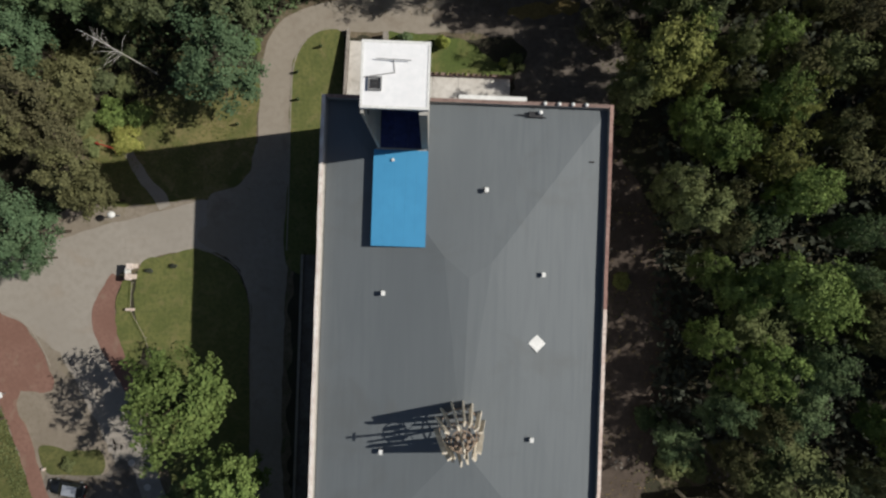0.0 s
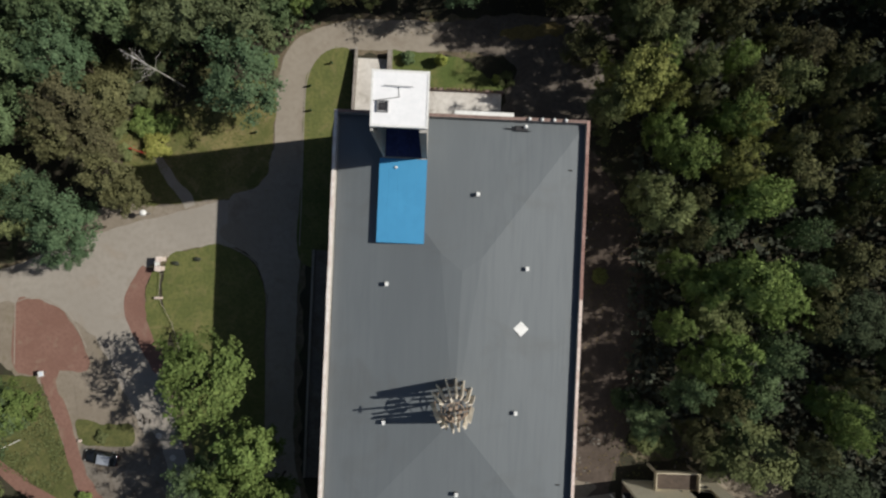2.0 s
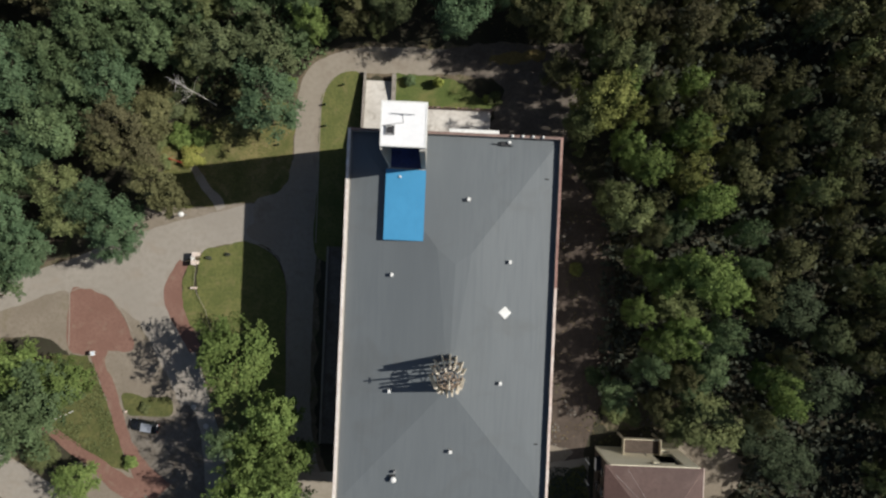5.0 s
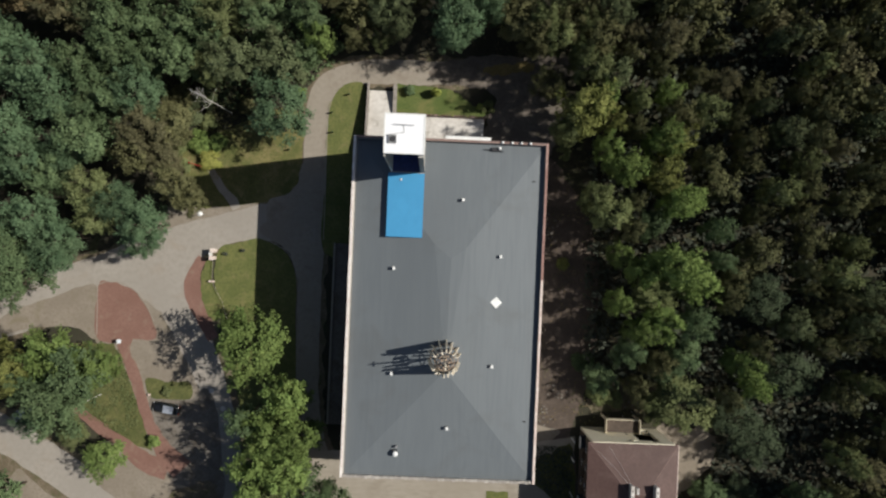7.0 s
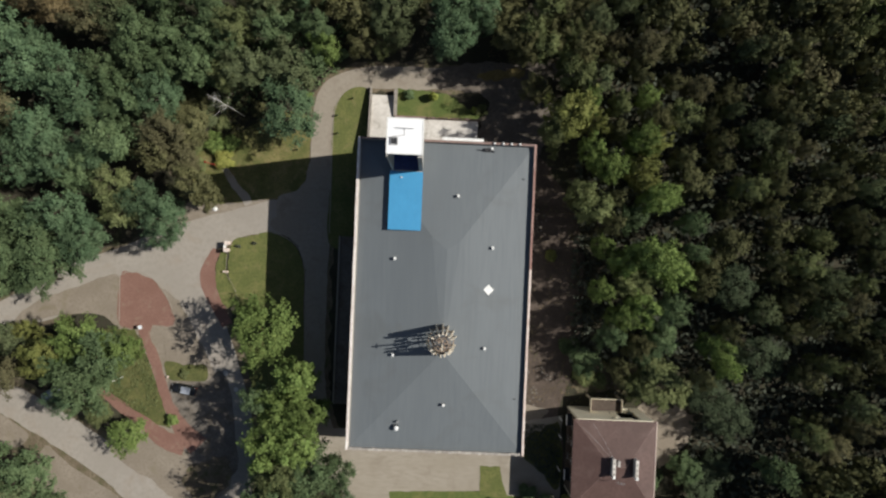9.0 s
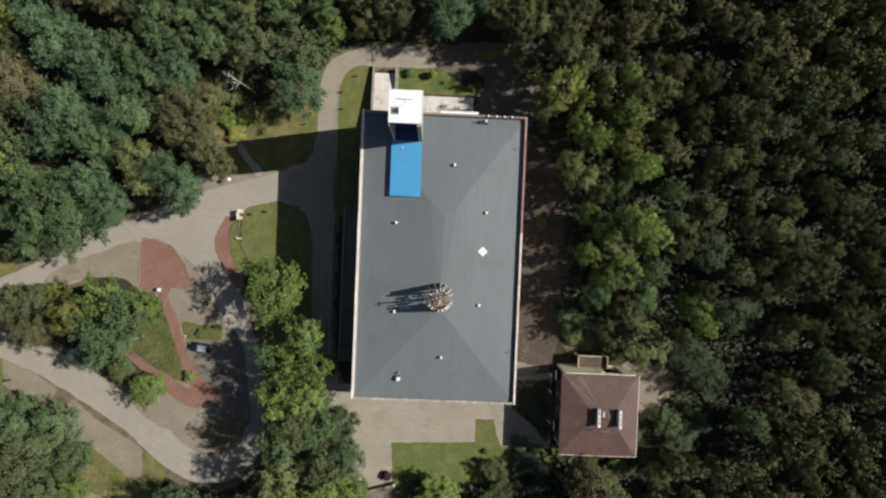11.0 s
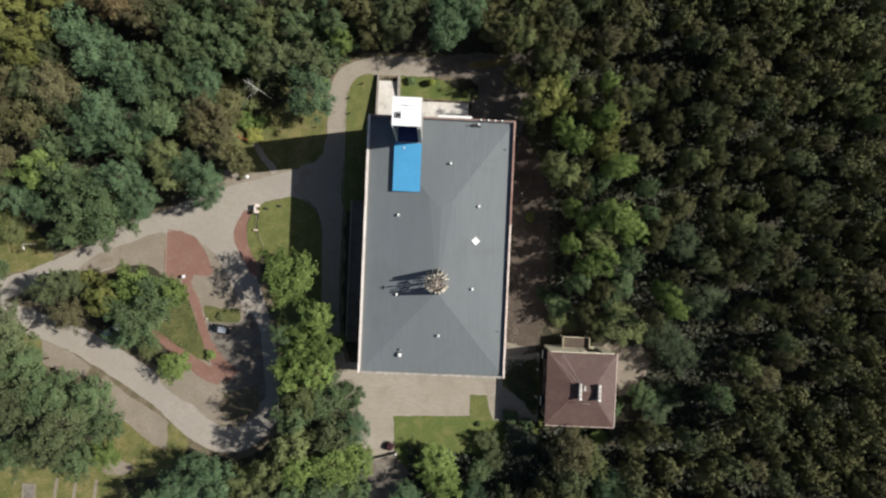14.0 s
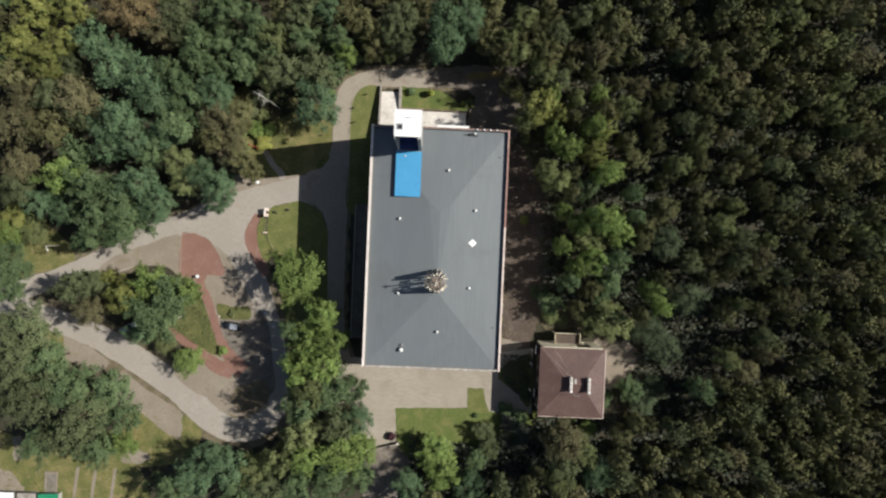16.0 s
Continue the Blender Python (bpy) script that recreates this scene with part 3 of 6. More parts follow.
kerb_line([(-31.8, 9.5), (-28.8, 8.5), (-26.2, 6.5), (-24.9, 2.5), (-24.7, -4), (-24.3, -14)])
kerb_line([(-58.5, 0.2), (-58.4, -4), (-58.3, -8.6)], label="low pale concrete kerb of the red apron")
kerb_line([(-58.3, 0.45), (-56.2, 1.1), (-53.2, 0.3), (-50.6, -2.0), (-48.7, -5.6)], label="low pale concrete kerb of the red apron")


# ---- main building ----
X0, X1, Y0, Y1, EAVE, COPE = -14.3, 14.1, -24.9, 24.98, 17.95, 18.9


def facade(name, parent, a, b, z0, z1, thick, mat, win, openings):
    """A wall from a to b, inward to its left, with openings (u0, u1, v0, v1) right through it; each takes a window."""
    a, b = Vector((*a, 0)), Vector((*b, 0))
    d = b - a
    m = Matrix.Translation(a) @ Matrix.Rotation(math.atan2(d.y, d.x), 4, "Z")
    us = sorted({0.0, d.length} | {u for o in openings for u in o[:2]})
    vs = sorted({z0, z1} | {v for o in openings for v in o[2:]})
    bm = bmesh.new()
    for v0, v1 in zip(vs, vs[1:]):
        for u0, u1 in zip(us, us[1:]):
            if not any(o[0] <= u0 < o[1] and o[2] <= v0 < o[3] for o in openings):
                box(bm, u0, u1, 0, thick, v0, v1, m=m)
    bmesh.ops.remove_doubles(bm, verts=bm.verts[:], dist=0.002)
    inner = [f for f in bm.faces if all(len(e.link_faces) > 2 for e in f.edges)]
    bmesh.ops.delete(bm, geom=inner, context="FACES_ONLY")
    part(name, bm, mat, parent)
    for u0, u1, v0, v1 in openings:
        w = new("window", win.data)
        w.parent = parent
        w.matrix_basis = m @ Matrix.Translation((u0, thick * 0.35, v0)) @ Matrix.Diagonal((u1 - u0, 1, v1 - v0, 1))
        for child in win.children:
            shared(child.name.split(".")[0], child, w, Matrix())


def window_unit(parent):
    """A frame one metre by one metre, with a pane; stretched to its opening."""
    bm = bmesh.new()
    for x0, x1, z0, z1 in ((0, 0.05, 0, 1), (0.95, 1, 0, 1), (0.05, 0.95, 0, 0.05), (0.05, 0.95, 0.95, 1), (0.48, 0.52, 0.05, 0.95)):
        box(bm, x0, x1, 0, 0.08, z0, z1)
    w = part("window", bm, M["white_metal"], parent)
    part("pane", box(bmesh.new(), 0.05, 0.95, 0.03, 0.05, 0.05, 0.95), M["pane"], w)
    return w


block = tagged(root("building"), "long five-storey grey block with a low hipped felt roof", "building")
win = window_unit(block)
win.matrix_basis = pose(-12.2, Y0 + 0.14, 1.0)
storeys = [1.0 + 3.35 * i for i in range(5)]


def grid_openings(length, width=1.5, height=1.6, step=4.0, start=2.0):
    return [(u, u + width, v, v + height) for v in storeys for u in np.arange(start, length - width - 0.5, step)]


facade("wall", block, (X0, Y0), (X1, Y0), 0, EAVE, 0.45, M["plaster"], win, grid_openings(28.4))
facade("wall", block, (X1, Y0 + 0.45), (X1, Y1 - 0.45), 0, EAVE, 0.45, M["plaster"], win, grid_openings(49.1))
facade("wall", block, (X1, Y1), (X0, Y1), 0, EAVE, 0.45, M["plaster"], win, grid_openings(28.4)[0:0])
facade("wall", block, (X0, Y1 - 0.45), (X0, Y0 + 0.45), 0, EAVE, 0.45, M["plaster"], win, grid_openings(49.1))

# hipped roof behind the parapet
bm = bmesh.new()
ex, ey, ez, rz = 13.75, 24.55, 18.02, 19.82
sw, se, ne, nw = (bm.verts.new(p) for p in ((-ex, -ey, ez), (ex, -ey, ez), (ex, ey, ez), (-ex, ey, ez)))
rs, rn = bm.verts.new((0.35, -8.6, rz)), bm.verts.new((0.55, 7.6, rz))
rw, re = bm.verts.new((-1.9, 9.6, rz - 0.12)), bm.verts.new((2.7, 9.2, rz - 0.12))
for f in ((sw, se, rs), (se, ne, re, rn, rs), (ne, nw, rw, re), (nw, sw, rs, rn, rw), (rn, re, rw)):
    bm.faces.new(f)
bmesh.ops.triangulate(bm, faces=bm.faces[:])
bmesh.ops.recalc_face_normals(bm, faces=bm.faces[:])
if sum(f.normal.z for f in bm.faces) < 0:
    bmesh.ops.reverse_faces(bm, faces=bm.faces[:])
roof = part("roof", bm, M["felt"], block, "grey roofing felt, a low hip with a short ridge")
bm = bmesh.new()
box(bm, X0 + 0.1, X1 - 0.1, Y0 + 0.1, Y1 - 0.1, 17.5, 17.9)
part("roof_slab", bm, M["plaster"], block)


def roof_z(x, y):
    """Height of the roof at a place."""
    fx = (ex - abs(x)) / ex
    fy = (ey - abs(y)) / (ey - 8.6)
    return ez + (rz - ez) * max(0.0, min(1.0, fx, fy))


# parapets with copings of different metals
for nm, a, mat_c, w in (("east", (X1 - 0.3, X1, Y0, Y1), "coping_red", 0.0), ("west", (X0, X0 + 0.3, Y0, Y1), "coping_white", 0.0), ("north", (X0 + 0.35, X1 - 0.35, Y1 - 0.3, Y1), "coping_brown", 0.0), ("south", (X0 + 0.35, X1 - 0.35, Y0, Y0 + 0.35), "stone", 0.0)):
    low = COPE - (0.06 if nm != "south" else 0.35)
    p = part("parapet", box(bmesh.new(), a[0], a[1], a[2], a[3], EAVE, low), M["coping_white"] if nm == "west" else M["plaster"], block)
    if nm == "south":
        first = None
        n = 52
        for i in range(n):
            u = a[0] + (a[1] - a[0]) * (i + 0.5) / n
            m = pose(u, (a[2] + a[3]) / 2 + random.uniform(-0.05, 0.05), low, random.uniform(-3, 3), random.uniform(-3, 3), random.uniform(-5, 5)) @ Matrix.Diagonal((random.uniform(0.88, 1.03), random.uniform(0.9, 1.25), random.uniform(0.6, 1.3), 1))
            if first is None:
                first = part("coping_stone", box(bmesh.new(), -0.26, 0.26, -0.19, 0.19, -0.03, 0.16, bevel=0.04), M["stone"], block)
                first.matrix_basis = m
            else:
                shared("coping_stone", first, block, m)
    else:
        n = 25 if nm in ("east", "west") else 14
        along_y = nm in ("east", "west")
        lo, hi = (a[2], a[3]) if along_y else (a[0], a[1])
        step = (hi - lo) / n
        first = None
        for i in range(n):
            c = lo + (i + 0.5) * step
            if along_y:
                m = pose((a[0] + a[1]) / 2 + random.uniform(-0.02, 0.02), c, low, 0, random.uniform(-1.5, 1.5), random.uniform(-0.3, 0.3))
                bx = (-0.18, 0.18, -step / 2 + 0.01, step / 2 - 0.01, 0.0, 0.06)
            else:
                m = pose(c, (a[2] + a[3]) / 2 + random.uniform(-0.02, 0.02), low, random.uniform(-1.5, 1.5), 0, random.uniform(-0.3, 0.3))
                bx = (-step / 2 + 0.01, step / 2 - 0.01, -0.18, 0.18, 0.0, 0.06)
            if first is None or nm == "east" and i == 15:
                worn = nm == "east" and i < 15
                first = part("coping", box(bmesh.new(), *bx, bevel=0.012), M["coping_pale" if worn else mat_c], block, "thin pale pinkish coping" if worn else "thin sheet-metal coping")
                first.matrix_basis = m
            else:
                shared("coping", first, block, m)
part("cornice", box(bmesh.new(), -1.0, 5.7, Y1, Y1 + 0.62, 17.6, 18.05, bevel=0.03), M["white_metal"], block, "white cornice beam under the parapet")


# blue roof of the stair head, and the tower
tower = tagged(root("tower"), "tall plastered stair tower with a flat white roof", "tower")
TX0, TX1, TY0, TY1, TZ = -8.68, -3.74, 20.22, 25.08, 38.45
part("wall", box(bmesh.new(), TX0 + 0.02, TX0 + 0.24, TY0 - 0.3, TY1 - 0.1, 0, TZ - 0.5), M["plaster"], tower)
part("wall", box(bmesh.new(), TX0 + 0.24, TX1 - 0.5, TY1 - 0.5, TY1 - 0.1, 0, TZ - 0.5), M["plaster"], tower)
facade("wall", tower, (TX1 - 0.08, TY0 - 0.3), (TX1 - 0.08, TY1 - 0.1), 0, TZ - 0.5, 0.62, M["plaster"], win, [])
part("wall", box(bmesh.new(), TX0 + 0.24, TX1 - 0.72, TY0 + 0.1, TY0 + 0.5, 0, 17.4), M["plaster"], tower)
for i in range(3):
    w = (TX1 - TX0 - 0.98) / 3
    part("floor_sheet", box(bmesh.new(), TX0 + 0.26 + i * w, TX0 + 0.25 + (i + 1) * w, TY0 - 0.36, TY1 - 0.52, 19.2, 19.36), M["navy"], tower, "dark navy sheet floor of the open tower shaft")
part("threshold", box(bmesh.new(), TX0 + 0.26, TX1 - 0.74, TY0 - 0.62, TY0 - 0.46, 19.3, 19.54, bevel=0.02), M["white_metal"], tower, "pale worn threshold")
# unseen wall below the roof slab, added so the tower's shadow reaches further north
part("shaft_wall", box(bmesh.new(), TX0 + 0.02, TX1 - 0.5, TY1 - 0.1, 25.85, 0, 34.0), M["plaster"], tower)
part("window", box(bmesh.new(), TX0 + 0.23, TX0 + 0.27, TY0 + 0.3, TY0 + 0.9, 33.6, 34.8), M["dark_metal"], tower, "small dark wall opening")
part("roof", box(bmesh.new(), TX0, TX1, TY0, TY1, TZ - 0.5, TZ, bevel=0.03), M["white_roof"], tower, "flat bright white roof slab")
bm = bmesh.new()
for a in ((TX0, TX1, TY0, TY0 + 0.18), (TX0, TX1, TY1 - 0.18, TY1), (TX0, TX0 + 0.18, TY0 + 0.18, TY1 - 0.18), (TX1 - 0.18, TX1, TY0 + 0.18, TY1 - 0.18)):
    box(bm, *a, TZ + 0.002, TZ + 0.04, bevel=0.01)
part("roof_edge", bm, M["white_metal"], tower, "raised pale metal roof edge")

hatch = tagged(root("roof_hatch", pose(-7.65, 21.95, TZ)), "small grey framed roof hatch on the white tower roof", "hatch")
bm = bmesh.new()
for a in ((-0.5, 0.5, -0.5, -0.4), (-0.5, 0.5, 0.4, 0.5), (-0.5, -0.4, -0.4, 0.4), (0.4, 0.5, -0.4, 0.4)):
    box(bm, *a, 0, 0.22, bevel=0.01)
part("frame", bm, M["grey_metal"], hatch)
part("lid", box(bmesh.new(), -0.33, 0.33, -0.33, 0.33, 0, 0.12, bevel=0.02), M["dark_metal"], hatch, "dark metal lid")
part("handle", rod(rod(rod(bmesh.new(), (-0.12, 0, 0.12), (-0.12, 0, 0.2), 0.015), (0.12, 0, 0.12), (0.12, 0, 0.2), 0.015), (-0.12, 0, 0.2), (0.12, 0, 0.2), 0.015), M["grey_metal"], hatch)

mast = tagged(root("antenna", pose(-6.35, 23.55, TZ)), "thin grey rod antenna with a crossbar on the white roof", "antenna")
part("pole", rod(bmesh.new(), (0, 0, 0), (0, 0.1, 0.32), 0.035, 0.03), M["grey_metal"], mast)
part("crossbar", rod(bmesh.new(), (-1.25, 0.15, 0.28), (1.25, 0.10, 0.28), 0.035), M["grey_metal"], mast)
part("cable", rod(rod(bmesh.new(), (-2.1, -1.15, 0.05), (0.1, -0.75, 0.05), 0.035), (0.1, -0.75, 0.03), (0, 0, 0.03), 0.035), M["grey_metal"], mast)

stair = tagged(root("stair_head"), "low stair head with a bright blue sheet-metal roof", "roof structure")
BX0, BX1, BY0, BY1 = -8.98, -3.84, 10.5, 19.72
part("wall", box(bmesh.new(), BX0 + 0.12, BX1 - 0.12, BY0 + 0.12, BY1 + 0.2, 18.1, 19.54), M["plaster"], stair)
npan = 5
for i in range(npan):
    w = (BX1 - BX0) / npan
    part("roof_sheet", box(bmesh.new(), BX0 + i * w, BX0 + (i + 1) * w - 0.004, BY0, BY1, 19.54, 19.61), M["blue"], stair)
bm = bmesh.new()
for a in ((BX0 - 0.03, BX1 + 0.03, BY0 - 0.05, BY0 - 0.003), (BX0 - 0.05, BX0 - 0.003, BY0, BY1), (BX1, BX1 + 0.05, BY0, BY1)):
    box(bm, *a, 19.42, 19.62)
part("drip_edge", bm, M["blue"], stair)
tagged(part("pipe_cap", rod(bmesh.new(), (-7.15, 18.75, 19.61), (-7.15, 18.75, 19.84), 0.16, 0.14, 12), M["white_metal"]), "small pale pipe cap on the blue roof", "vent")


def roof_vent(x, y, r=0.22, h=0.55):
    """A round flue with a wider cap."""
    z = roof_z(x, y)
    v = root("roof_vent", pose(x, y, z))
    part("flue", rod(bmesh.new(), (0, 0, -0.1), (0, 0, h), r * 0.8, r * 0.8, 14), M["grey_metal"], v)
    part("cap", box(bmesh.new(), -r * 0.95, r * 0.95, -r * 1.05, r * 1.05, h, h + 0.2, bevel=0.04), M["white_metal"], v)
    part("flashing", box(bmesh.new(), -r * 1.4, r * 1.4, -r * 1.4, r * 1.4, -0.08, 0.05, bevel=0.02), M["felt_seam"], v)
    return tagged(v, "small white capped vent on the felt roof", "vent", "vents on the roof")


vent = roof_vent(1.95, 16.2)
for x, y in ((7.75, 8.2), (7.12, -7.8), (-7.7, 5.9), (-7.4, -9.4), (0.95, -17.05)):
    copy_thing(vent, pose(x, y, roof_z(x, y)))
fan = tagged(root("roof_fan", pose(-6.5, -21.0, roof_z(-6.5, -21.0))), "larger white-domed roof fan beside a dark box", "fan")
part("base", box(bmesh.new(), -0.45, 0.35, -0.4, 0.4, -0.1, 0.45, bevel=0.03), M["dark_metal"], fan)
part("dome", ball(bmesh.new(), (0.1, -0.1, 0.7), 0.42, 1, 1, 0.7), M["white_metal"], fan, smooth=True)
part("pipe", rod(bmesh.new(), (0.25, 0.9, -0.1), (0.25, 0.9, 0.75), 0.2, 0.2, 12), M["grey_metal"], fan)
sky_lid = tagged(root("roof_hatch", pose(7.35, 1.48, roof_z(7.35, 1.48), 0, 8, 45)), "square white roof hatch turned on its corner", "hatch")
part("kerb_frame", box(bmesh.new(), -0.55, 0.55, -0.55, 0.55, -0.12, 0.16), M["felt_seam"], sky_lid)
part("lid", box(bmesh.new(), -0.62, 0.62, -0.62, 0.62, 0.16, 0.24, bevel=0.03), M["white_metal"], sky_lid)
aer = tagged(root("aerial", pose(6.9, 23.85, roof_z(6.9, 23.85))), "dark cabinet with a white dome and short whip on the roof", "antenna")
part("cabinet", box(bmesh.new(), -1.0, 0.35, -0.3, 0.25, -0.05, 0.45, bevel=0.02), M["dark_metal"], aer)
part("dome", ball(bmesh.new(), (0.1, 0.15, 0.65), 0.24), M["white_metal"], aer, smooth=True)
part("rail", rod(bmesh.new(), (-2.1, -0.05, 0.3), (0.7, -0.3, 0.35), 0.06), M["dark_metal"], aer)
for i, x in enumerate((7.36, 8.75, 10.1, 11.42)):
    lampb = tagged(root("parapet_lamp", pose(x, 24.82, COPE)), "white globe lamp on the roof parapet", "lamp", "lamps on the parapet")
    part("globe", ball(bmesh.new(), (0, 0, 0.2), 0.2), M["white_metal"], lampb, smooth=True)
    part("neck", rod(bmesh.new(), (0, 0, -0.02), (0, 0, 0.06), 0.07), M["grey_metal"], lampb)
for x, y in ((12.3, 19.4), (12.35, -15.9)):
    o = tagged(root("roof_drain", pose(x, y, roof_z(x, y))), "small dark roof drain guard", "drain", "drains on the roof")
    part("guard", box(bmesh.new(), -0.3, 0.2, -0.07, 0.07, 0, 0.16, bevel=0.02), M["dark_metal"], o)
    part("pipe", rod(bmesh.new(), (0.15, 0, 0), (0.15, 0.02, 0.3), 0.05), M["dark_metal"], o)

# conical beam tower on the ridge
crown_at = (0.12, -6.6)
spire = tagged(root("beam_spire", pose(crown_at[0], crown_at[1], 19.5)), "conical spire of pale cream beams on the roof ridge", "spire")
N_BEAM, RB, RT, HB = 14, 2.35, 0.85, 7.2
bm = box(bmesh.new(), -0.095, 0.095, -0.24, 0.24, 0, 1.0, bevel=0.02)
beam0 = None
for i in range(N_BEAM):
    an = 2 * math.pi * (i + 0.35 + random.uniform(-0.12, 0.12)) / N_BEAM
    top = HB * random.uniform(0.82, 1.05)
    k = top / HB
    a = Vector((RB * math.cos(an), RB * math.sin(an), -0.5))
    b = Vector(((RB + (RT - RB) * k) * math.cos(an), (RB + (RT - RB) * k) * math.sin(an), top))
    d = b - a
    m = Matrix.Translation(a) @ Matrix((( -math.sin(an), math.cos(an) , 0, 0), (math.cos(an), math.sin(an), 0, 0), (0, 0, 1, 0), (0, 0, 0, 1))) @ Matrix(((1, 0, 0, 0), (0, 1, -(a.xy.length - b.xy.length) / d.length, 0), (0, 0, 1, 0), (0, 0, 0, 1))) @ Matrix.Diagonal((1, 1, d.length, 1))
    if beam0 is None:
        beam0 = part("beam", bm, M["beam"], spire)
        beam0.matrix_basis = m
    else:
        shared("beam", beam0, spire, m)


def ring(bm, r, z, t, n=28, phase=0):
    pts = [Vector((r * math.cos(2 * math.pi * i / n), r * math.sin(2 * math.pi * i / n), z)) for i in range(n)]
    for i in range(n):
        rod(bm, pts[i], pts[(i + 1) % n], t, t, 5)
    return bm


for zz, t in ((1.6, 0.07), (4.4, 0.07), (6.2, 0.06)):
    part("ring", ring(bmesh.new(), RB + (RT - RB) * zz / HB - 0.05, zz, t), M["beam_brown"], spire, "brownish tie ring inside the beams")
bm = bmesh.new()
for i in range(6):
    an = 2 * math.pi * i / 6
    r0 = RB + (RT - RB) * 4.9 / HB
    rod(bm, (r0 * math.cos(an), r0 * math.sin(an), 4.9), (0.2 * math.cos(an), 0.2 * math.sin(an), 5.0), 0.035, 0.035, 5)
part("spokes", bm, M["beam_brown"], spire)
part("plinth", rod(bmesh.new(), (0, 0, -0.6), (0, 0, 0.5), 1.5, 1.3, 12), M["felt_seam"], spire, "dark plinth inside the cone")
part("mast", rod(bmesh.new(), (0, 0, -0.5), (0, 0, 10.6), 0.15, 0.1, 9), M["beam"], spire)
part("crossarm", rod(bmesh.new(), (0, -0.4, 9.9), (0, 0.4, 9.9), 0.1), M["beam"], spire)
bm = bmesh.new()
for i in range(6):
    an = 1.05 * i + 0.3
    box(bm, -0.17, 0.17, -0.15, 0.15, 5.6, 6.7, bevel=0.03, m=Matrix.Rotation(an, 4, "Z") @ Matrix.Translation((0.6, 0, 0)))
part("lamp_cluster", bm, M["beam_brown"], spire, "cluster of weathered boxes at the top")

# terrace and ramp on the north side
ter = tagged(root("terrace"), "pale concrete entrance terrace with a ramp along the north wall", "terrace", kind="structure")
part("landing", box(bmesh.new(), -13.9, -9.9, 25.0, 28.6, 0, 1.9), M["concrete"], ter)
bm = bmesh.new()
vs = [bm.verts.new(p) for p in ((-13.9, 28.6, 0), (-9.9, 28.6, 0), (-9.9, 35.3, 0), (-13.9, 35.3, 0), (-13.9, 28.6, 1.9), (-9.9, 28.6, 1.9), (-9.9, 35.3, 0.15), (-13.9, 35.3, 0.15))]
for f in ((4, 5, 6, 7), (0, 1, 5, 4), (1, 2, 6, 5), (2, 3, 7, 6), (3, 0, 4, 7)):
    bm.faces.new([vs[i] for i in f])
bmesh.ops.recalc_face_normals(bm, faces=bm.faces[:])
part("ramp", bm, M["concrete"], ter)
for x0 in np.arange(-9.9, 5.6, 3.1):
    part("deck_slab", box(bmesh.new(), x0, x0 + 3.07, 25.0, 31.0, 1.7, 1.9), M["concrete"], ter)
part("base", box(bmesh.new(), -9.9, 5.55, 25.0, 30.9, 0, 1.7), M["concrete"], ter)
bm = bmesh.new()
vs = [bm.verts.new((x, y, z)) for x in (-14.25, -13.95) for y, z in ((25.05, 0), (36.6, 0), (36.6, 1.0), (25.05, 3.2))]
for f in ((0, 1, 2, 3), (7, 6, 5, 4), (0, 4, 5, 1), (1, 5, 6, 2), (2, 6, 7, 3), (3, 7, 4, 0)):
    bm.faces.new([vs[i] for i in f])
bmesh.ops.recalc_face_normals(bm, faces=bm.faces[:])
part("side_wall", bm, M["stained"], ter, "sloping stained concrete side wall of the ramp")
part("side_wall", box(bmesh.new(), -9.85, -9.25, 31.3, 36.2, 0, 1.6, bevel=0.02), M["stained"], ter, "low stained concrete side wall of the ramp")
part("balustrade", box(bmesh.new(), -9.5, 5.9, 31.0, 31.3, 0, 2.6, bevel=0.02), M["coping_brown"], ter, "worn brownish balustrade wall")
# light-well wall along the west side; the platform colour is darkened for building shade
annex = tagged(root("area_wall"), "low raised platform darkened for the wall's shade, with a pale edge along the west wall", "platform", kind="structure")
part("platform", box(bmesh.new(), -18.5, -14.3, -21.6, 9.1, 0, 0.6), M["shade_asphalt"], annex)
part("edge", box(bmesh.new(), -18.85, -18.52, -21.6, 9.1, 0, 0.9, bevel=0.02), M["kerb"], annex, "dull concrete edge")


# ---- small house ----
house = tagged(root("house"), "three-storey cream plastered house with a brown hipped roof", "house")
HX0, HX1, HY0, HY1, HZ = 24.5, 37.6, -35.4, -20.5, 10.1
hw = window_unit(house)
hw.matrix_basis = pose(25.6, HY0 + 0.12, 1.2)
hst = (1.1, 4.3, 7.4)
ops = lambda length: [(u, u + 1.3, v, v + 1.6) for v in hst for u in np.arange(1.5, length - 1.8, 3.1)]
facade("wall", house, (HX0, HY0), (HX1, HY0), 0, HZ, 0.4, M["cream"], hw, ops(HX1 - HX0))
facade("wall", house, (HX1, HY0 + 0.4), (HX1, HY1 - 0.4), 0, HZ, 0.4, M["cream"], hw, ops(HY1 - HY0 - 0.8))
facade("wall", house, (HX1, HY1), (HX0, HY1), 0, HZ, 0.4, M["pale_wall"], hw, [(2.0, 3.2, 1.1, 2.6), (6.4, 7.4, 1.0, 3.1), (5.2, 6.2, 8.2, 9.0)])
facade("wall", house, (HX0, HY1 - 0.4), (HX0, HY0 + 0.4), 0, HZ, 0.4, M["brown_shade_wall"], hw, ops(HY1 - HY0 - 0.8))
bm = bmesh.new()
c = [bm.verts.new(p) for p in ((23.85, -35.75, HZ), (38.1, -35.75, HZ), (38.1, -20.6, HZ), (23.85, -20.6, HZ))]
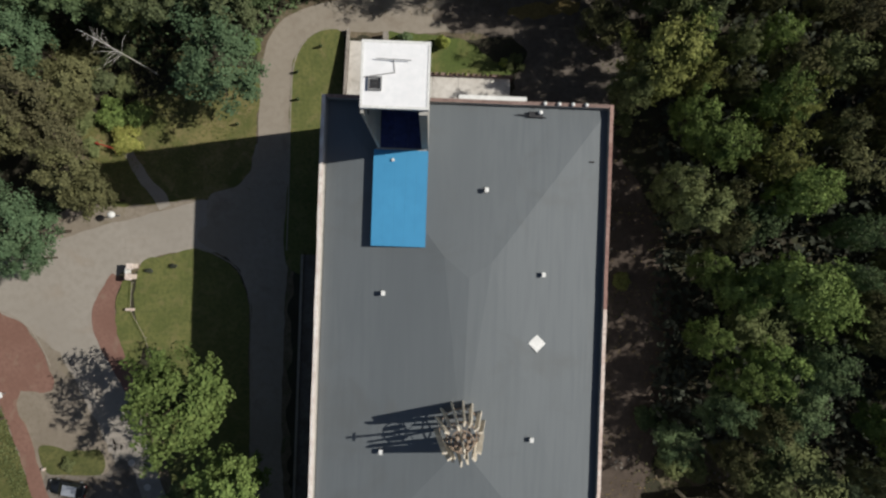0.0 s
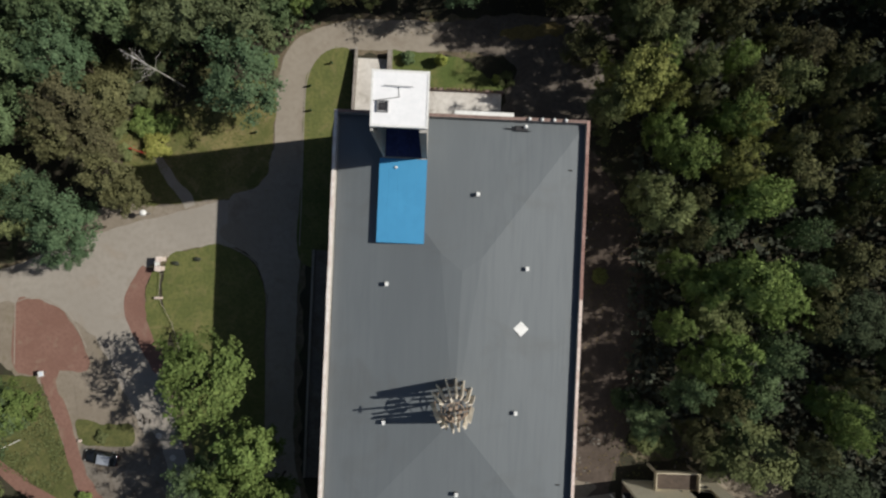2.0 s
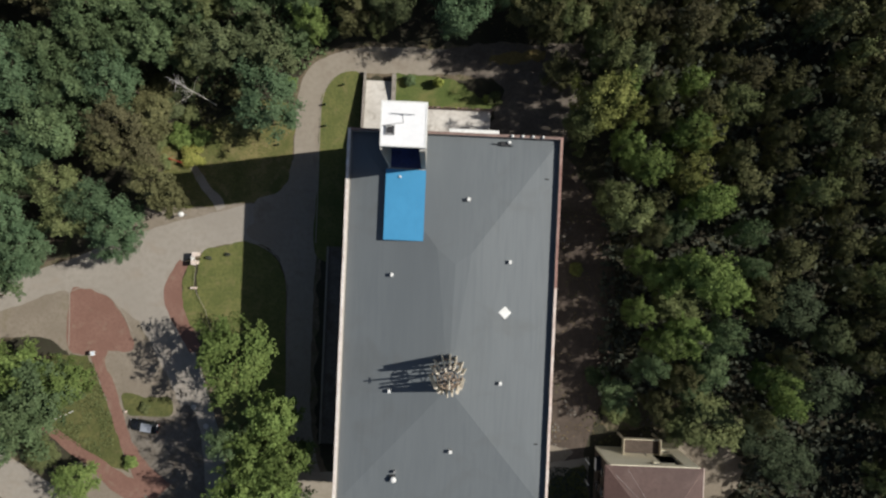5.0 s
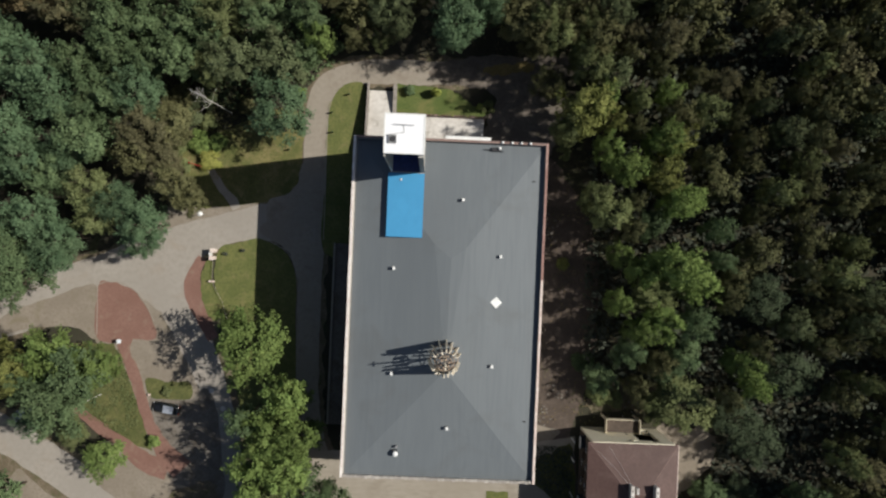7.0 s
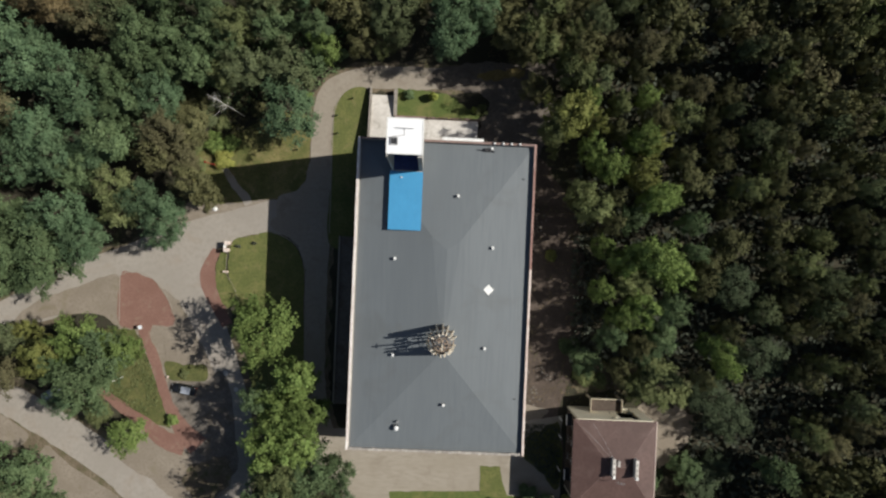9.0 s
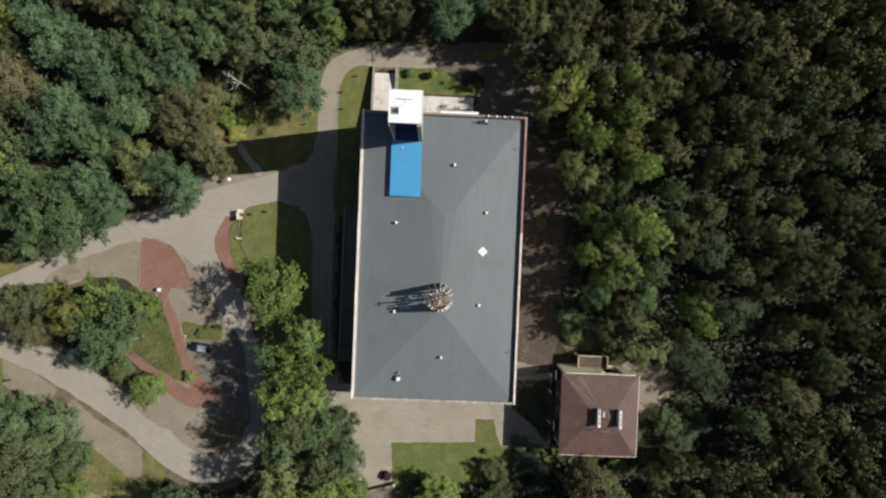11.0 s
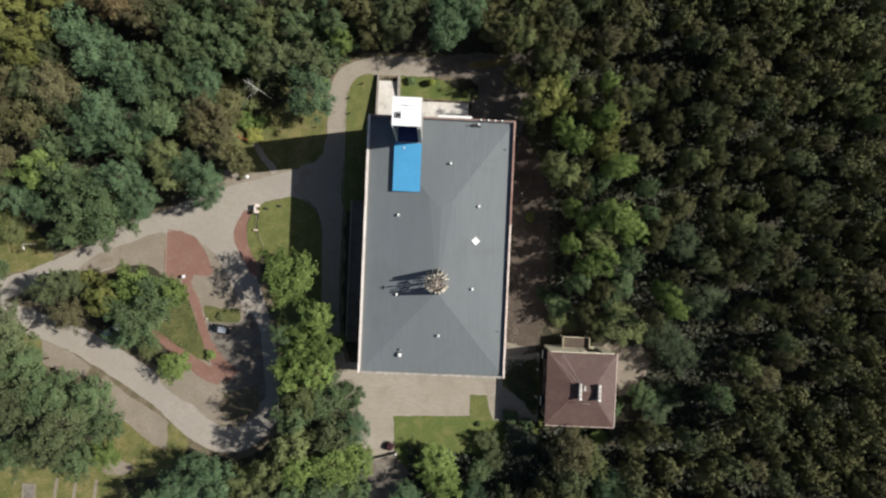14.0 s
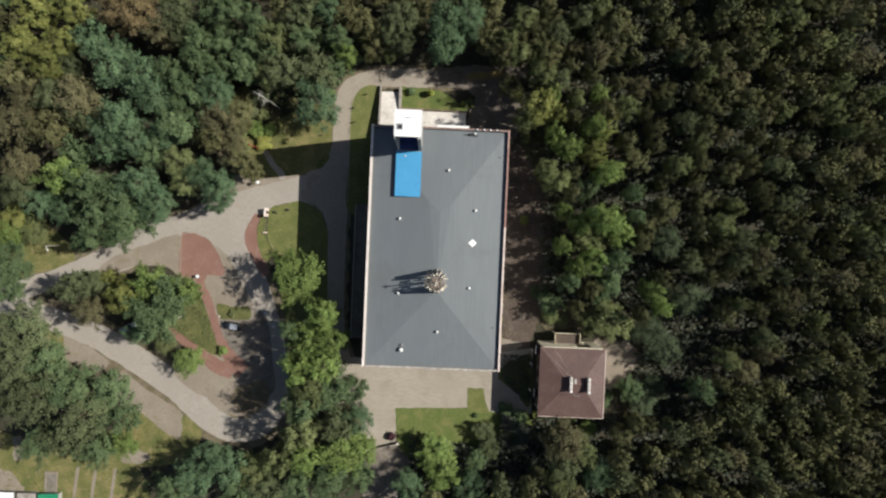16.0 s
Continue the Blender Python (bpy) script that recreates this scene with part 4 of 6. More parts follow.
t = [bm.verts.new((30.2, -28.2, HZ + 1.5)), bm.verts.new((32.8, -28.2, HZ + 1.5))]
for f in ((c[0], c[1], t[1], t[0]), (c[1], c[2], t[1]), (c[2], c[3], t[0], t[1]), (c[3], c[0], t[0])):
    bm.faces.new(f)
low = [bm.verts.new(v.co - Vector((0, 0, 0.22))) for v in c]
for i in range(4):
    bm.faces.new((c[i], c[(i + 1) % 4], low[(i + 1) % 4], low[i]))
bm.faces.new(low)
bmesh.ops.recalc_face_normals(bm, faces=bm.faces[:])
part("roof", bm, M["brown_sheet"], house, "reddish-brown sheet-metal hip roof")
bm = bmesh.new()
for a, b in ((c_, t_) for c_, t_ in (((23.85, -35.75), (30.2, -28.2)), ((38.1, -35.75), (32.8, -28.2)), ((38.1, -20.6), (32.8, -28.2)), ((23.85, -20.6), (30.2, -28.2)))):
    rod(bm, (*a, HZ - 0.02), (*b, HZ + 1.5), 0.03, 0.03, 6)
rod(bm, (30.2, -28.2, HZ + 1.52), (32.8, -28.2, HZ + 1.5), 0.03, 0.03, 6)
part("ridge_cap", bm, M["coping_brown"], house)
for i, a in enumerate(((23.72, 23.83, -35.8, -20.6), (38.12, 38.25, -35.8, -20.6), (23.85, 38.1, -20.59, -20.53), (23.85, 38.1, -35.87, -35.77))):
    part("gutter", box(bmesh.new(), *a, HZ - 0.2, HZ - 0.03, bevel=0.02), M["coping_pale" if i in (1, 3) else "brown_sheet"], house, "thin gutter")
for x, n0 in ((30.35, -29.75), (34.25, -29.85)):
    ch = part("chimney", box(bmesh.new(), x - 0.22, x + 0.22, n0, n0 + 3.2, HZ + 0.5, HZ + 2.7, bevel=0.02), M["brick"], house, "long pale chimney stack")
    part("cap", box(bmesh.new(), x - 0.27, x + 0.27, n0 - 0.06, n0 + 3.26, HZ + 2.7, HZ + 2.84, bevel=0.03), M["concrete"], ch)
    for i in range(3):
        part("flue", box(bmesh.new(), x - 0.1, x + 0.1, n0 + 0.5 + 0.9 * i, n0 + 0.85 + 0.9 * i, HZ + 2.8, HZ + 2.85), M["rubble"], ch)
    part("pot", box(bmesh.new(), x - 0.24, x + 0.24, n0 - 0.02, n0 + 0.42, HZ + 2.8, HZ + 3.1, bevel=0.03), M["white_metal"], ch, "white chimney pot")
part("chimney", box(bmesh.new(), 31.15, 31.55, -28.0, -27.0, HZ + 0.8, HZ + 2.2, bevel=0.02), M["brick"], house, "small square brick chimney")
aerial = tagged(root("aerial", pose(31.35, -30.3, HZ + 0.9)), "thin grey television aerial standing on the brown roof", "antenna")
part("pole", rod(bmesh.new(), (0, 0, -0.1), (0, 0, 3.2), 0.03, 0.02, 7), M["grey_metal"], aerial)
for z, w in ((3.1, 0.75), (2.8, 0.55), (2.3, 0.9)):
    part("element", rod(bmesh.new(), (-w, 0.1, z), (w, -0.1, z), 0.022, 0.022, 5), M["grey_metal"], aerial)
for k, (xe, ye) in enumerate(((25.3, -21.9), (27.0, -21.0))):
    cable = tagged(root("cable", pose(0, 0, 0)), "thin pale cable laid over the brown roof", "cable", "cables on the roof")
    bm = bmesh.new()
    p0 = Vector((31.0, -27.6, HZ + 1.55))
    p1 = Vector((xe, ye, HZ + 0.28))
    rod(bm, p0, p0.lerp(p1, 0.5) + Vector((0.1, 0.1, 0.05)), 0.013, 0.013, 5)
    rod(bm, p0.lerp(p1, 0.5) + Vector((0.1, 0.1, 0.05)), p1, 0.013, 0.013, 5)
    part("wire", bm, M["brick"], cable)
# deck takes the dark soil colour in place of shade inside the parapets
porch = part("porch", box(bmesh.new(), 27.8, 33.6, -20.48, -18.1, 3.3, 3.5), M["soil"], house, "balcony porch with a pale parapet")
for a in ((27.8, 27.92, -20.48, -18.1), (33.48, 33.6, -20.48, -18.1), (27.92, 33.48, -18.22, -18.1)):
    part("parapet", box(bmesh.new(), *a, 3.5, 4.5, bevel=0.02), M["cream"], porch)
part("cornice", box(bmesh.new(), 24.02, 24.11, -35.2, -24.2, HZ - 0.35, HZ - 0.02, bevel=0.01), M["cream"], house, "broken cream strip under the eave")
for y in (-22.6, -25.8, -31.8):
    part("post", box(bmesh.new(), 23.0, 23.1, y - 0.12, y + 0.12, 0, 3.0), M["white_metal"], house, "thin white post")
for x in (27.95, 33.45):
    part("post", box(bmesh.new(), x - 0.15, x + 0.15, -18.4, -18.12, 0, 3.3), M["cream"], porch)
for y in (-22.0, -31.8):
    o = part("balcony", box(bmesh.new(), 23.5, 24.48, y - 1.1, y + 1.1, 4.3, 4.45), M["dark_metal"], house, "small dark balcony with a pale rail")
    part("rail", box(bmesh.new(), 23.5, 23.56, y - 0.9, y + 0.9, 4.45, 5.4), M["white_metal"], o)


# ---- trees ----
def leaf_cloud(seed, clumps, leaves, size, r=5.0, base=4.2, top=14.0, clump=(0.9, 1.7)):
    """Corner points of many small leaves, gathered in clumps on an uneven low bush; and the clumps' centres."""
    g = np.random.default_rng(seed)
    cz, hz = (base + top) / 2, (top - base) / 2
    d = g.normal(size=(clumps, 3))
    d[:, 2] = np.where(d[:, 2] < -0.3, -d[:, 2], d[:, 2])
    d /= np.linalg.norm(d, axis=1)[:, None]
    cr = g.uniform(*clump, clumps)
    c = d * g.uniform(0.6, 1.0, clumps)[:, None] * np.array((r, r, hz)) * (1 - 0.55 * cr[:, None] / r)
    c[:, 2] += cz
    which = g.choice(clumps, leaves, p=cr ** 2 / np.sum(cr ** 2))
    q = g.normal(size=(leaves, 3))
    q /= np.linalg.norm(q, axis=1)[:, None]
    p = c[which] + q * (cr[which] * g.random(leaves) ** 0.5)[:, None]
    return leaf_triangles(g, p, q * 0.4 + d[which] * 0.4 + g.normal(size=(leaves, 3)) * 0.4 + np.array((0, 0, 0.6)), size), c


def leaf_triangles(g, p, nrm, size):
    """A small leaf triangle at each place, square to its normal."""
    n = len(p)
    nrm = nrm / np.linalg.norm(nrm, axis=1)[:, None]
    u = np.cross(nrm, g.normal(size=(n, 3)))
    u /= np.linalg.norm(u, axis=1)[:, None]
    v = np.cross(nrm, u)
    s = (size * g.uniform(0.6, 1.4, n))[:, None]
    return np.stack((p - u * s, p + u * s * 0.5 - v * s * 0.62, p + u * s * 0.7 + v * s * 0.5), axis=1).reshape(-1, 3)


def bough_crown(seed, boughs, twigs, leaves, size, twig=1.7, base=0.34, full=0.5, spread=0.34, ragged=0.25, dome=0.35, r=5.0, top=14.0):
    """Leaves on twigs along boughs that rise from a trunk, scaled to a crown of radius r and height top; and the boughs' tips.
    full: how wide the crown stays towards its top; ragged: how uneven its outline is; dome: how far the leaves face outward."""
    g = np.random.default_rng(seed)
    i = np.arange(boughs)
    up = (i + g.random(boughs)) / boughs
    az = i * 2.39996 + g.normal(size=boughs) * 0.35
    ph = g.uniform(0, 6.28, 3)
    lobe = 1 + ragged * (0.7 * np.sin(2 * az + ph[0]) + 0.6 * np.sin(3 * az + ph[1]) + 0.5 * np.sin(5 * az + ph[2])) + ragged * 0.6 * g.normal(size=boughs)
    reach = np.clip((0.62 + 0.5 * np.sqrt(np.clip(up, 0, 1))) * (1 - up ** 2.4) ** full * lobe, 0.05, 1.5) * 4.0
    z0 = top * (base + (0.80 - base) * up)
    rad = np.stack((np.cos(az), np.sin(az), np.zeros(boughs)), axis=1)
    start = np.stack((g.normal(size=boughs) * 0.15, g.normal(size=boughs) * 0.15, z0), axis=1)
    tip = start + rad * reach[:, None]
    tip[:, 2] += 0.9 + reach * (0.30 - 0.15 * (1 - up)) + 1.6 * up + g.normal(size=boughs) * 0.7
    b = np.repeat(i, twigs)
    n = len(b)
    s = 0.28 + 0.76 * g.random(n) ** 0.65
    at = start[b] + (tip - start)[b] * s[:, None]
    side = np.cross(rad[b], (0, 0, 1.0)) * g.normal(size=n)[:, None]
    way = rad[b] * 0.75 + side * 0.75 + np.array((0, 0, 0.35)) + g.normal(size=(n, 3)) * 0.25
    way /= np.linalg.norm(way, axis=1)[:, None]
    ln = twig * g.uniform(0.55, 1.25, n) * (1.15 - 0.45 * s)
    w = g.choice(n, leaves, p=ln / ln.sum())
    t = g.random(leaves) ** 0.85
    off = g.normal(size=(leaves, 3)) * (spread * ln[w] * (1.1 - 0.75 * t))[:, None] * np.array((1, 1, 0.6))
    p = at[w] + way[w] * (ln[w] * t)[:, None] + off
    k = r / np.quantile(np.hypot(p[:, 0], p[:, 1]), 0.965)
    kz = top / np.quantile(p[:, 2], 0.999)
    p = p * np.array((k, k, kz))
    out = p - np.array((0, 0, top * (base + 0.1)))
    out /= np.linalg.norm(out, axis=1)[:, None]
    nrm = np.array((0, 0, 0.75 * (1 - dome))) + out * (0.3 + dome) + rad[b][w] * 0.15 + g.normal(size=(leaves, 3)) * 0.42
    return leaf_triangles(g, p, nrm, size), tip * np.array((k, k, kz)) * np.array((0.92, 0.92, 0.97))


def leaf_mesh(name, pts, mat, k=3):
    """A mesh of loose faces of k corners each."""
    n = len(pts) // k
    me = bpy.data.meshes.new(name)
    me.vertices.add(n * k)
    me.vertices.foreach_set("co", np.ascontiguousarray(pts, dtype=np.float32).ravel())
    me.loops.add(n * k)
    me.loops.foreach_set("vertex_index", np.arange(n * k, dtype=np.int32))
    me.polygons.add(n)
    me.polygons.foreach_set("loop_start", np.arange(0, n * k, k, dtype=np.int32))
    me.update()
    me.materials.append(mat)
    return me


def trunk_mesh(seed, tips, top, r=0.24):
    g = random.Random(seed)
    bm = bmesh.new()
    p, k = Vector((0, 0, -0.2)), 5
    spine = [p]
    for i in range(k):
        p = p + Vector((g.uniform(-0.25, 0.25), g.uniform(-0.25, 0.25), top * 0.84 / k))
        spine.append(p)
    for i in range(k):
        rod(bm, spine[i], spine[i + 1], r * (1 - i / (k + 1)), r * (1 - (i + 1) / (k + 1)), 7)
    for c in g.sample(list(tips), min(14, len(tips))):
        c = Vector(c)
        s = spine[max(1, min(k - 1, int((c.z - 2.5) / (top * 0.84) * k)))]
        mid = s.lerp(c, 0.5) + Vector((0, 0, 0.3))
        rod(bm, s, mid, r * 0.36, r * 0.24, 5)
        rod(bm, mid, c, r * 0.24, r * 0.08, 5)
    return bm


KINDS = {}
CLOUDS = {}
WIDE = dict(boughs=34, twigs=9, leaves=6400, size=0.225, full=0.42, dome=0.55)
SOFT = dict(boughs=44, twigs=8, leaves=6400, size=0.21, twig=1.5, spread=0.42, full=0.40, ragged=0.2, dome=0.65)
SPIKY = dict(boughs=40, twigs=8, leaves=7000, size=0.235, twig=1.8, spread=0.30, full=0.45, ragged=0.2, dome=0.55)
TUFT = dict(boughs=36, twigs=7, leaves=4800, size=0.27, twig=1.5, spread=0.44, base=0.40, full=0.36, ragged=0.24, dome=0.85)
for key, variants, kw in (("b", 3, SPIKY), ("g", 3, WIDE), ("l", 3, SOFT), ("o", 3, WIDE), ("k", 3, SPIKY), ("y", 3, WIDE), ("r", 2, SOFT), ("q", 2, WIDE), ("t", 2, SOFT), ("e", 3, TUFT), ("p", 5, TUFT)):
    KINDS[key] = []
    for i in range(variants):
        seed = 100 * (ord(key) % 50) + i + 7
        pts, tips = bough_crown(seed, **kw)
        CLOUDS[key, i] = pts
        t = root("tree", pose(0, 0, -60))
        part("trunk", trunk_mesh(seed, tips, 14.0), M["bark"], t)
        crown = new("crown", leaf_mesh("crown", pts, M["leaf_" + key]))
        crown.parent = t
        tagged(t, f"tall broadleaf tree with a clumpy {LEAF[key][0]} crown" if key not in "ep" else f"slender woodland tree with a tufted {LEAF[key][0]} crown", "tree", "trees of the wood")
        KINDS[key].append(t)
taken = []
used = {}


def tree(x, y, r, h, key):
    """One tree of that crown radius and height; the first of each shape is set, the rest are copies."""
    pool = KINDS[key]
    i = used.get(key, 0)
    used[key] = i + 1
    ob = pool[i % len(pool)]
    m = pose(x, y, 0, 0, 0, random.uniform(0, 360)) @ Matrix.Diagonal((r / 5.0, r / 5.0, h / 14.0, 1))
    taken.append((x, y, r))
    if i < len(pool):
        ob.matrix_basis = m
        return ob
    t = copy_thing(ob, Matrix())
    t.matrix_basis = m
    return t


TREES_NORTHWEST = [(-87.0, 47.4, 4.2, 17, 'y'), (-79.4, 47.5, 3.5, 17, 'y'), (-93.1, 44.8, 3.8, 15, 'e'), (-89.7, 39.2, 4.5, 18, 'y'), (-84.8, 36.4, 4.0, 17, 'y'), (-81.5, 40.7, 3.5, 16, 'y'), (-80.7, 36.0, 2.6, 13, 'o'), (-70.1, 46.8, 4.0, 18, 'r'), (-65.1, 47.0, 4.5, 19, 'r'), (-61.0, 43.5, 3.5, 17, 'q'), (-56.3, 45.3, 4.3, 17, 'o'), (-57.7, 49.2, 3.3, 16, 'o'), (-70.2, 35.4, 4.8, 18, 'l'), (-64.2, 34.0, 4.5, 18, 'l'), (-61.5, 30.2, 4.3, 18, 'l'), (-69.9, 39.3, 3.0, 16, 'l'), (-57.9, 35.1, 3.8, 18, 'g'), (-53.9, 30.2, 4.3, 18, 'g'), (-52.2, 37.4, 3.8, 18, 'g'), (-47.2, 36.1, 3.3, 17, 'g'), (-48.2, 31.2, 3.8, 18, 'l')]
TREES_NORTHWEST_2 = [(-78.1, 29.2, 4.8, 17, 'q'), (-83.9, 29.2, 3.6, 15, 'o'), (-89.7, 28.6, 3.3, 14, 'q'), (-91.1, 22.3, 5.1, 16, 'q'), (-84.0, 21.9, 4.6, 16, 'e'), (-77.8, 25.1, 3.1, 14, 'o'), (-92.5, 33.5, 4.3, 14, 'e'), (-88.1, 32.1, 3.3, 13, 'e'), (-68.7, 24.3, 4.8, 18, 'l'), (-64.7, 20.2, 4.0, 18, 'l'), (-62.0, 17.5, 3.3, 17, 'g'), (-70.5, 18.4, 3.3, 16, 'l'), (-56.0, 23.6, 4.8, 18, 'g'), (-59.6, 21.8, 3.3, 16, 'l'), (-47.9, 25.4, 4.0, 16, 'q'), (-49.6, 21.5, 3.1, 14, 'e'), (-43.7, 26.8, 3.6, 13, 'e')]
TREES_WEST_WOOD = [(-80.2, 11.9, 4.5, 17, 'b'), (-90.3, 14.0, 4.1, 15, 'q'), (-90.4, 8.8, 3.8, 15, 'o'), (-74.5, 10.2, 4.8, 18, 'g'), (-69.7, 7.5, 4.5, 18, 'g'), (-64.1, 10.9, 4.3, 18, 'l'), (-60.0, 8.2, 3.3, 17, 'l'), (-66.0, 3.4, 5.0, 18, 'g'), (-72.4, 3.6, 4.5, 18, 'g'), (-73.9, -0.6, 3.5, 16, 'g'), (-68.7, -0.6, 3.0, 15, 'g'), (-61.1, 5.3, 3.3, 16, 'l'), (-81.1, 4.4, 2.8, 13, 'l'), (-86.4, 6.0, 3.3, 12, 'l'), (-55.7, 15.7, 3.5, 16, 'k'), (-54.6, 11.4, 2.8, 15, 'k'), (-51.1, 13.7, 3.3, 17, 'l'), (-46.9, 11.0, 3.8, 17, 'l'), (-48.4, 7.7, 2.6, 13, 'l'), (-43.0, 17.1, 3.6, 15, 'e'), (-40.6, 14.9, 2.6, 13, 'e'), (-45.5, 21.7, 3.3, 13, 'q')]
TREES_VERGE = [(-92.2, -7.7, 4.9, 14, 'g'), (-93.4, -12.7, 3.8, 13, 'g'), (-94.1, 2.3, 4.0, 7, 'y'), (-89.7, 0.0, 3.2, 6, 'k'), (-95.5, -1.7, 3.7, 7, 'b'), (-77.9, -11.7, 3.9, 15, 'o'), (-74.6, -16.9, 3.6, 15, 'q'), (-74.3, -11.0, 3.0, 15, 'o'), (-67.2, -13.4, 3.6, 15, 'y'), (-72.2, -9.5, 2.1, 9, 'y'), (-61.0, -9.9, 4.0, 16, 'b'), (-56.6, -12.4, 5.2, 17, 'g'), (-59.5, -18.0, 4.8, 17, 'g'), (-63.5, -15.9, 3.3, 15, 'g'), (-54.2, -11.9, 3.4, 15, 'b'), (-66.0, -22.0, 2.3, 9, 'l'), (-54.1, -27.6, 3.4, 8, 'b'), (-60.3, -23.9, 2.7, 5, 'k')]
TREES_SOUTHWEST = [(-87.5, -21.9, 6.1, 16, 'o'), (-89.9, -28.7, 5.3, 16, 'o'), (-84.0, -35.2, 5.8, 17, 'o'), (-77.3, -33.6, 5.3, 16, 'g'), (-73.7, -39.0, 5.3, 16, 'o'), (-69.2, -33.5, 4.8, 15, 'g'), (-66.8, -39.9, 3.8, 14, 'g'), (-78.1, -43.7, 5.1, 16, 'o'), (-84.8, -46.3, 4.3, 14, 'g'), (-71.9, -47.3, 4.1, 14, 'g'), (-88.7, -36.8, 4.8, 16, 'o'), (-82.9, -27.9, 4.6, 15, 'g'), (-67.7, -46.9, 3.1, 9, 'b'), (-43.1, -49.7, 4.6, 16, 'l'), (-47.5, -47.8, 3.6, 14, 'l'), (-50.8, -52.1, 4.3, 15, 'l'), (-55.3, -55.0, 4.3, 15, 'g'), (-37.7, -50.2, 3.6, 15, 'k'), (-32.3, -47.5, 3.5, 16, 'k'), (-34.5, -53.8, 4.3, 16, 'o'), (-40.5, -55.4, 4.3, 16, 'g')]
TREES_NORTH = [(-48.9, 48.3, 4.3, 18, 'g'), (-52.2, 41.7, 4.0, 18, 'g'), (-47.4, 41.4, 3.3, 17, 'g'), (-44.9, 49.2, 3.3, 17, 'g'), (-39.7, 45.6, 3.3, 18, 'g'), (-36.5, 43.2, 3.3, 18, 'k'), (-41.6, 41.9, 3.3, 17, 'g'), (-37.9, 40.4, 2.8, 16, 'g'), (-34.7, 36.7, 4.0, 17, 'o'), (-42.7, 37.1, 3.8, 17, 'g'), (-38.3, 35.8, 2.8, 14, 'k'), (-31.8, 47.4, 3.5, 17, 'o'), (-29.7, 49.6, 3.3, 17, 'o'), (-30.2, 43.6, 3.5, 17, 'g'), (-22.9, 43.8, 3.0, 18, 'g'), (-21.2, 40.5, 2.5, 17, 'b'), (-27.2, 37.0, 4.3, 16, 'o'), (-23.6, 38.5, 2.8, 14, 'g'), (-27.0, 29.9, 5.3, 15, 'l')]
TREES_NORTH_2 = [(-25.4, 50.3, 3.3, 17, 'l'), (-17.4, 48.0, 3.8, 14, 'e'), (-15.6, 43.6, 3.3, 12, 'e'), (-12.0, 42.1, 1.6, 9, 'k'), (-11.9, 45.9, 2.8, 15, 'o'), (-9.6, 49.2, 3.8, 17, 'o'), (-8.9, 43.8, 2.5, 15, 'o'), (-0.1, 43.2, 3.8, 17, 'l'), (0.1, 48.2, 4.3, 18, 'l'), (4.9, 49.9, 3.5, 17, 'l'), (5.7, 46.5, 2.3, 15, 'l'), (-5.4, 51.0, 3.3, 14, 'e'), (-21.8, 50.0, 3.3, 15, 'e'), (-35.0, 49.4, 3.0, 15, 'e'), (9.6, 44.8, 3.3, 14, 'e'), (12.2, 42.2, 3.0, 18, 'e'), (9.9, 50.7, 3.6, 13, 'e'), (19.4, 47.6, 2.8, 17, 'e'), (11.5, 46.5, 2.6, 13, 'e')]
TREES_EAST = [(16.4, 49.0, 3.0, 19, 'k'), (13.5, 44.6, 2.5, 18, 'k'), (15.6, 42.0, 2.5, 19, 'k'), (20.2, 44.9, 2.2, 17, 'k'), (19.9, 40.9, 2.0, 16, 'k'), (23.8, 46.7, 3.1, 20, 'o'), (23.5, 39.7, 2.2, 15, 'k'), (22.3, 50.7, 2.7, 18, 'e'), (28.9, 50.8, 3.0, 17, 'o'), (32.4, 53.1, 2.7, 18, 'k'), (35.3, 48.5, 3.1, 20, 'p'), (36.7, 43.7, 3.0, 15, 'p'), (31.6, 38.9, 2.7, 18, 'p'), (33.9, 34.9, 2.5, 15, 'b'), (20.2, 31.0, 4.9, 23, 'y'), (17.9, 28.2, 2.5, 18, 'k'), (24.7, 29.9, 2.7, 17, 'y'), (23.0, 33.1, 2.7, 20, 'b'), (24.5, 25.6, 2.7, 17, 'b'), (27.3, 22.6, 3.4, 18, 'b'), (32.3, 27.1, 3.1, 21, 'b'), (35.4, 27.0, 2.7, 17, 'y'), (32.8, 21.6, 3.8, 20, 'y'), (37.7, 18.5, 2.7, 17, 'b')]
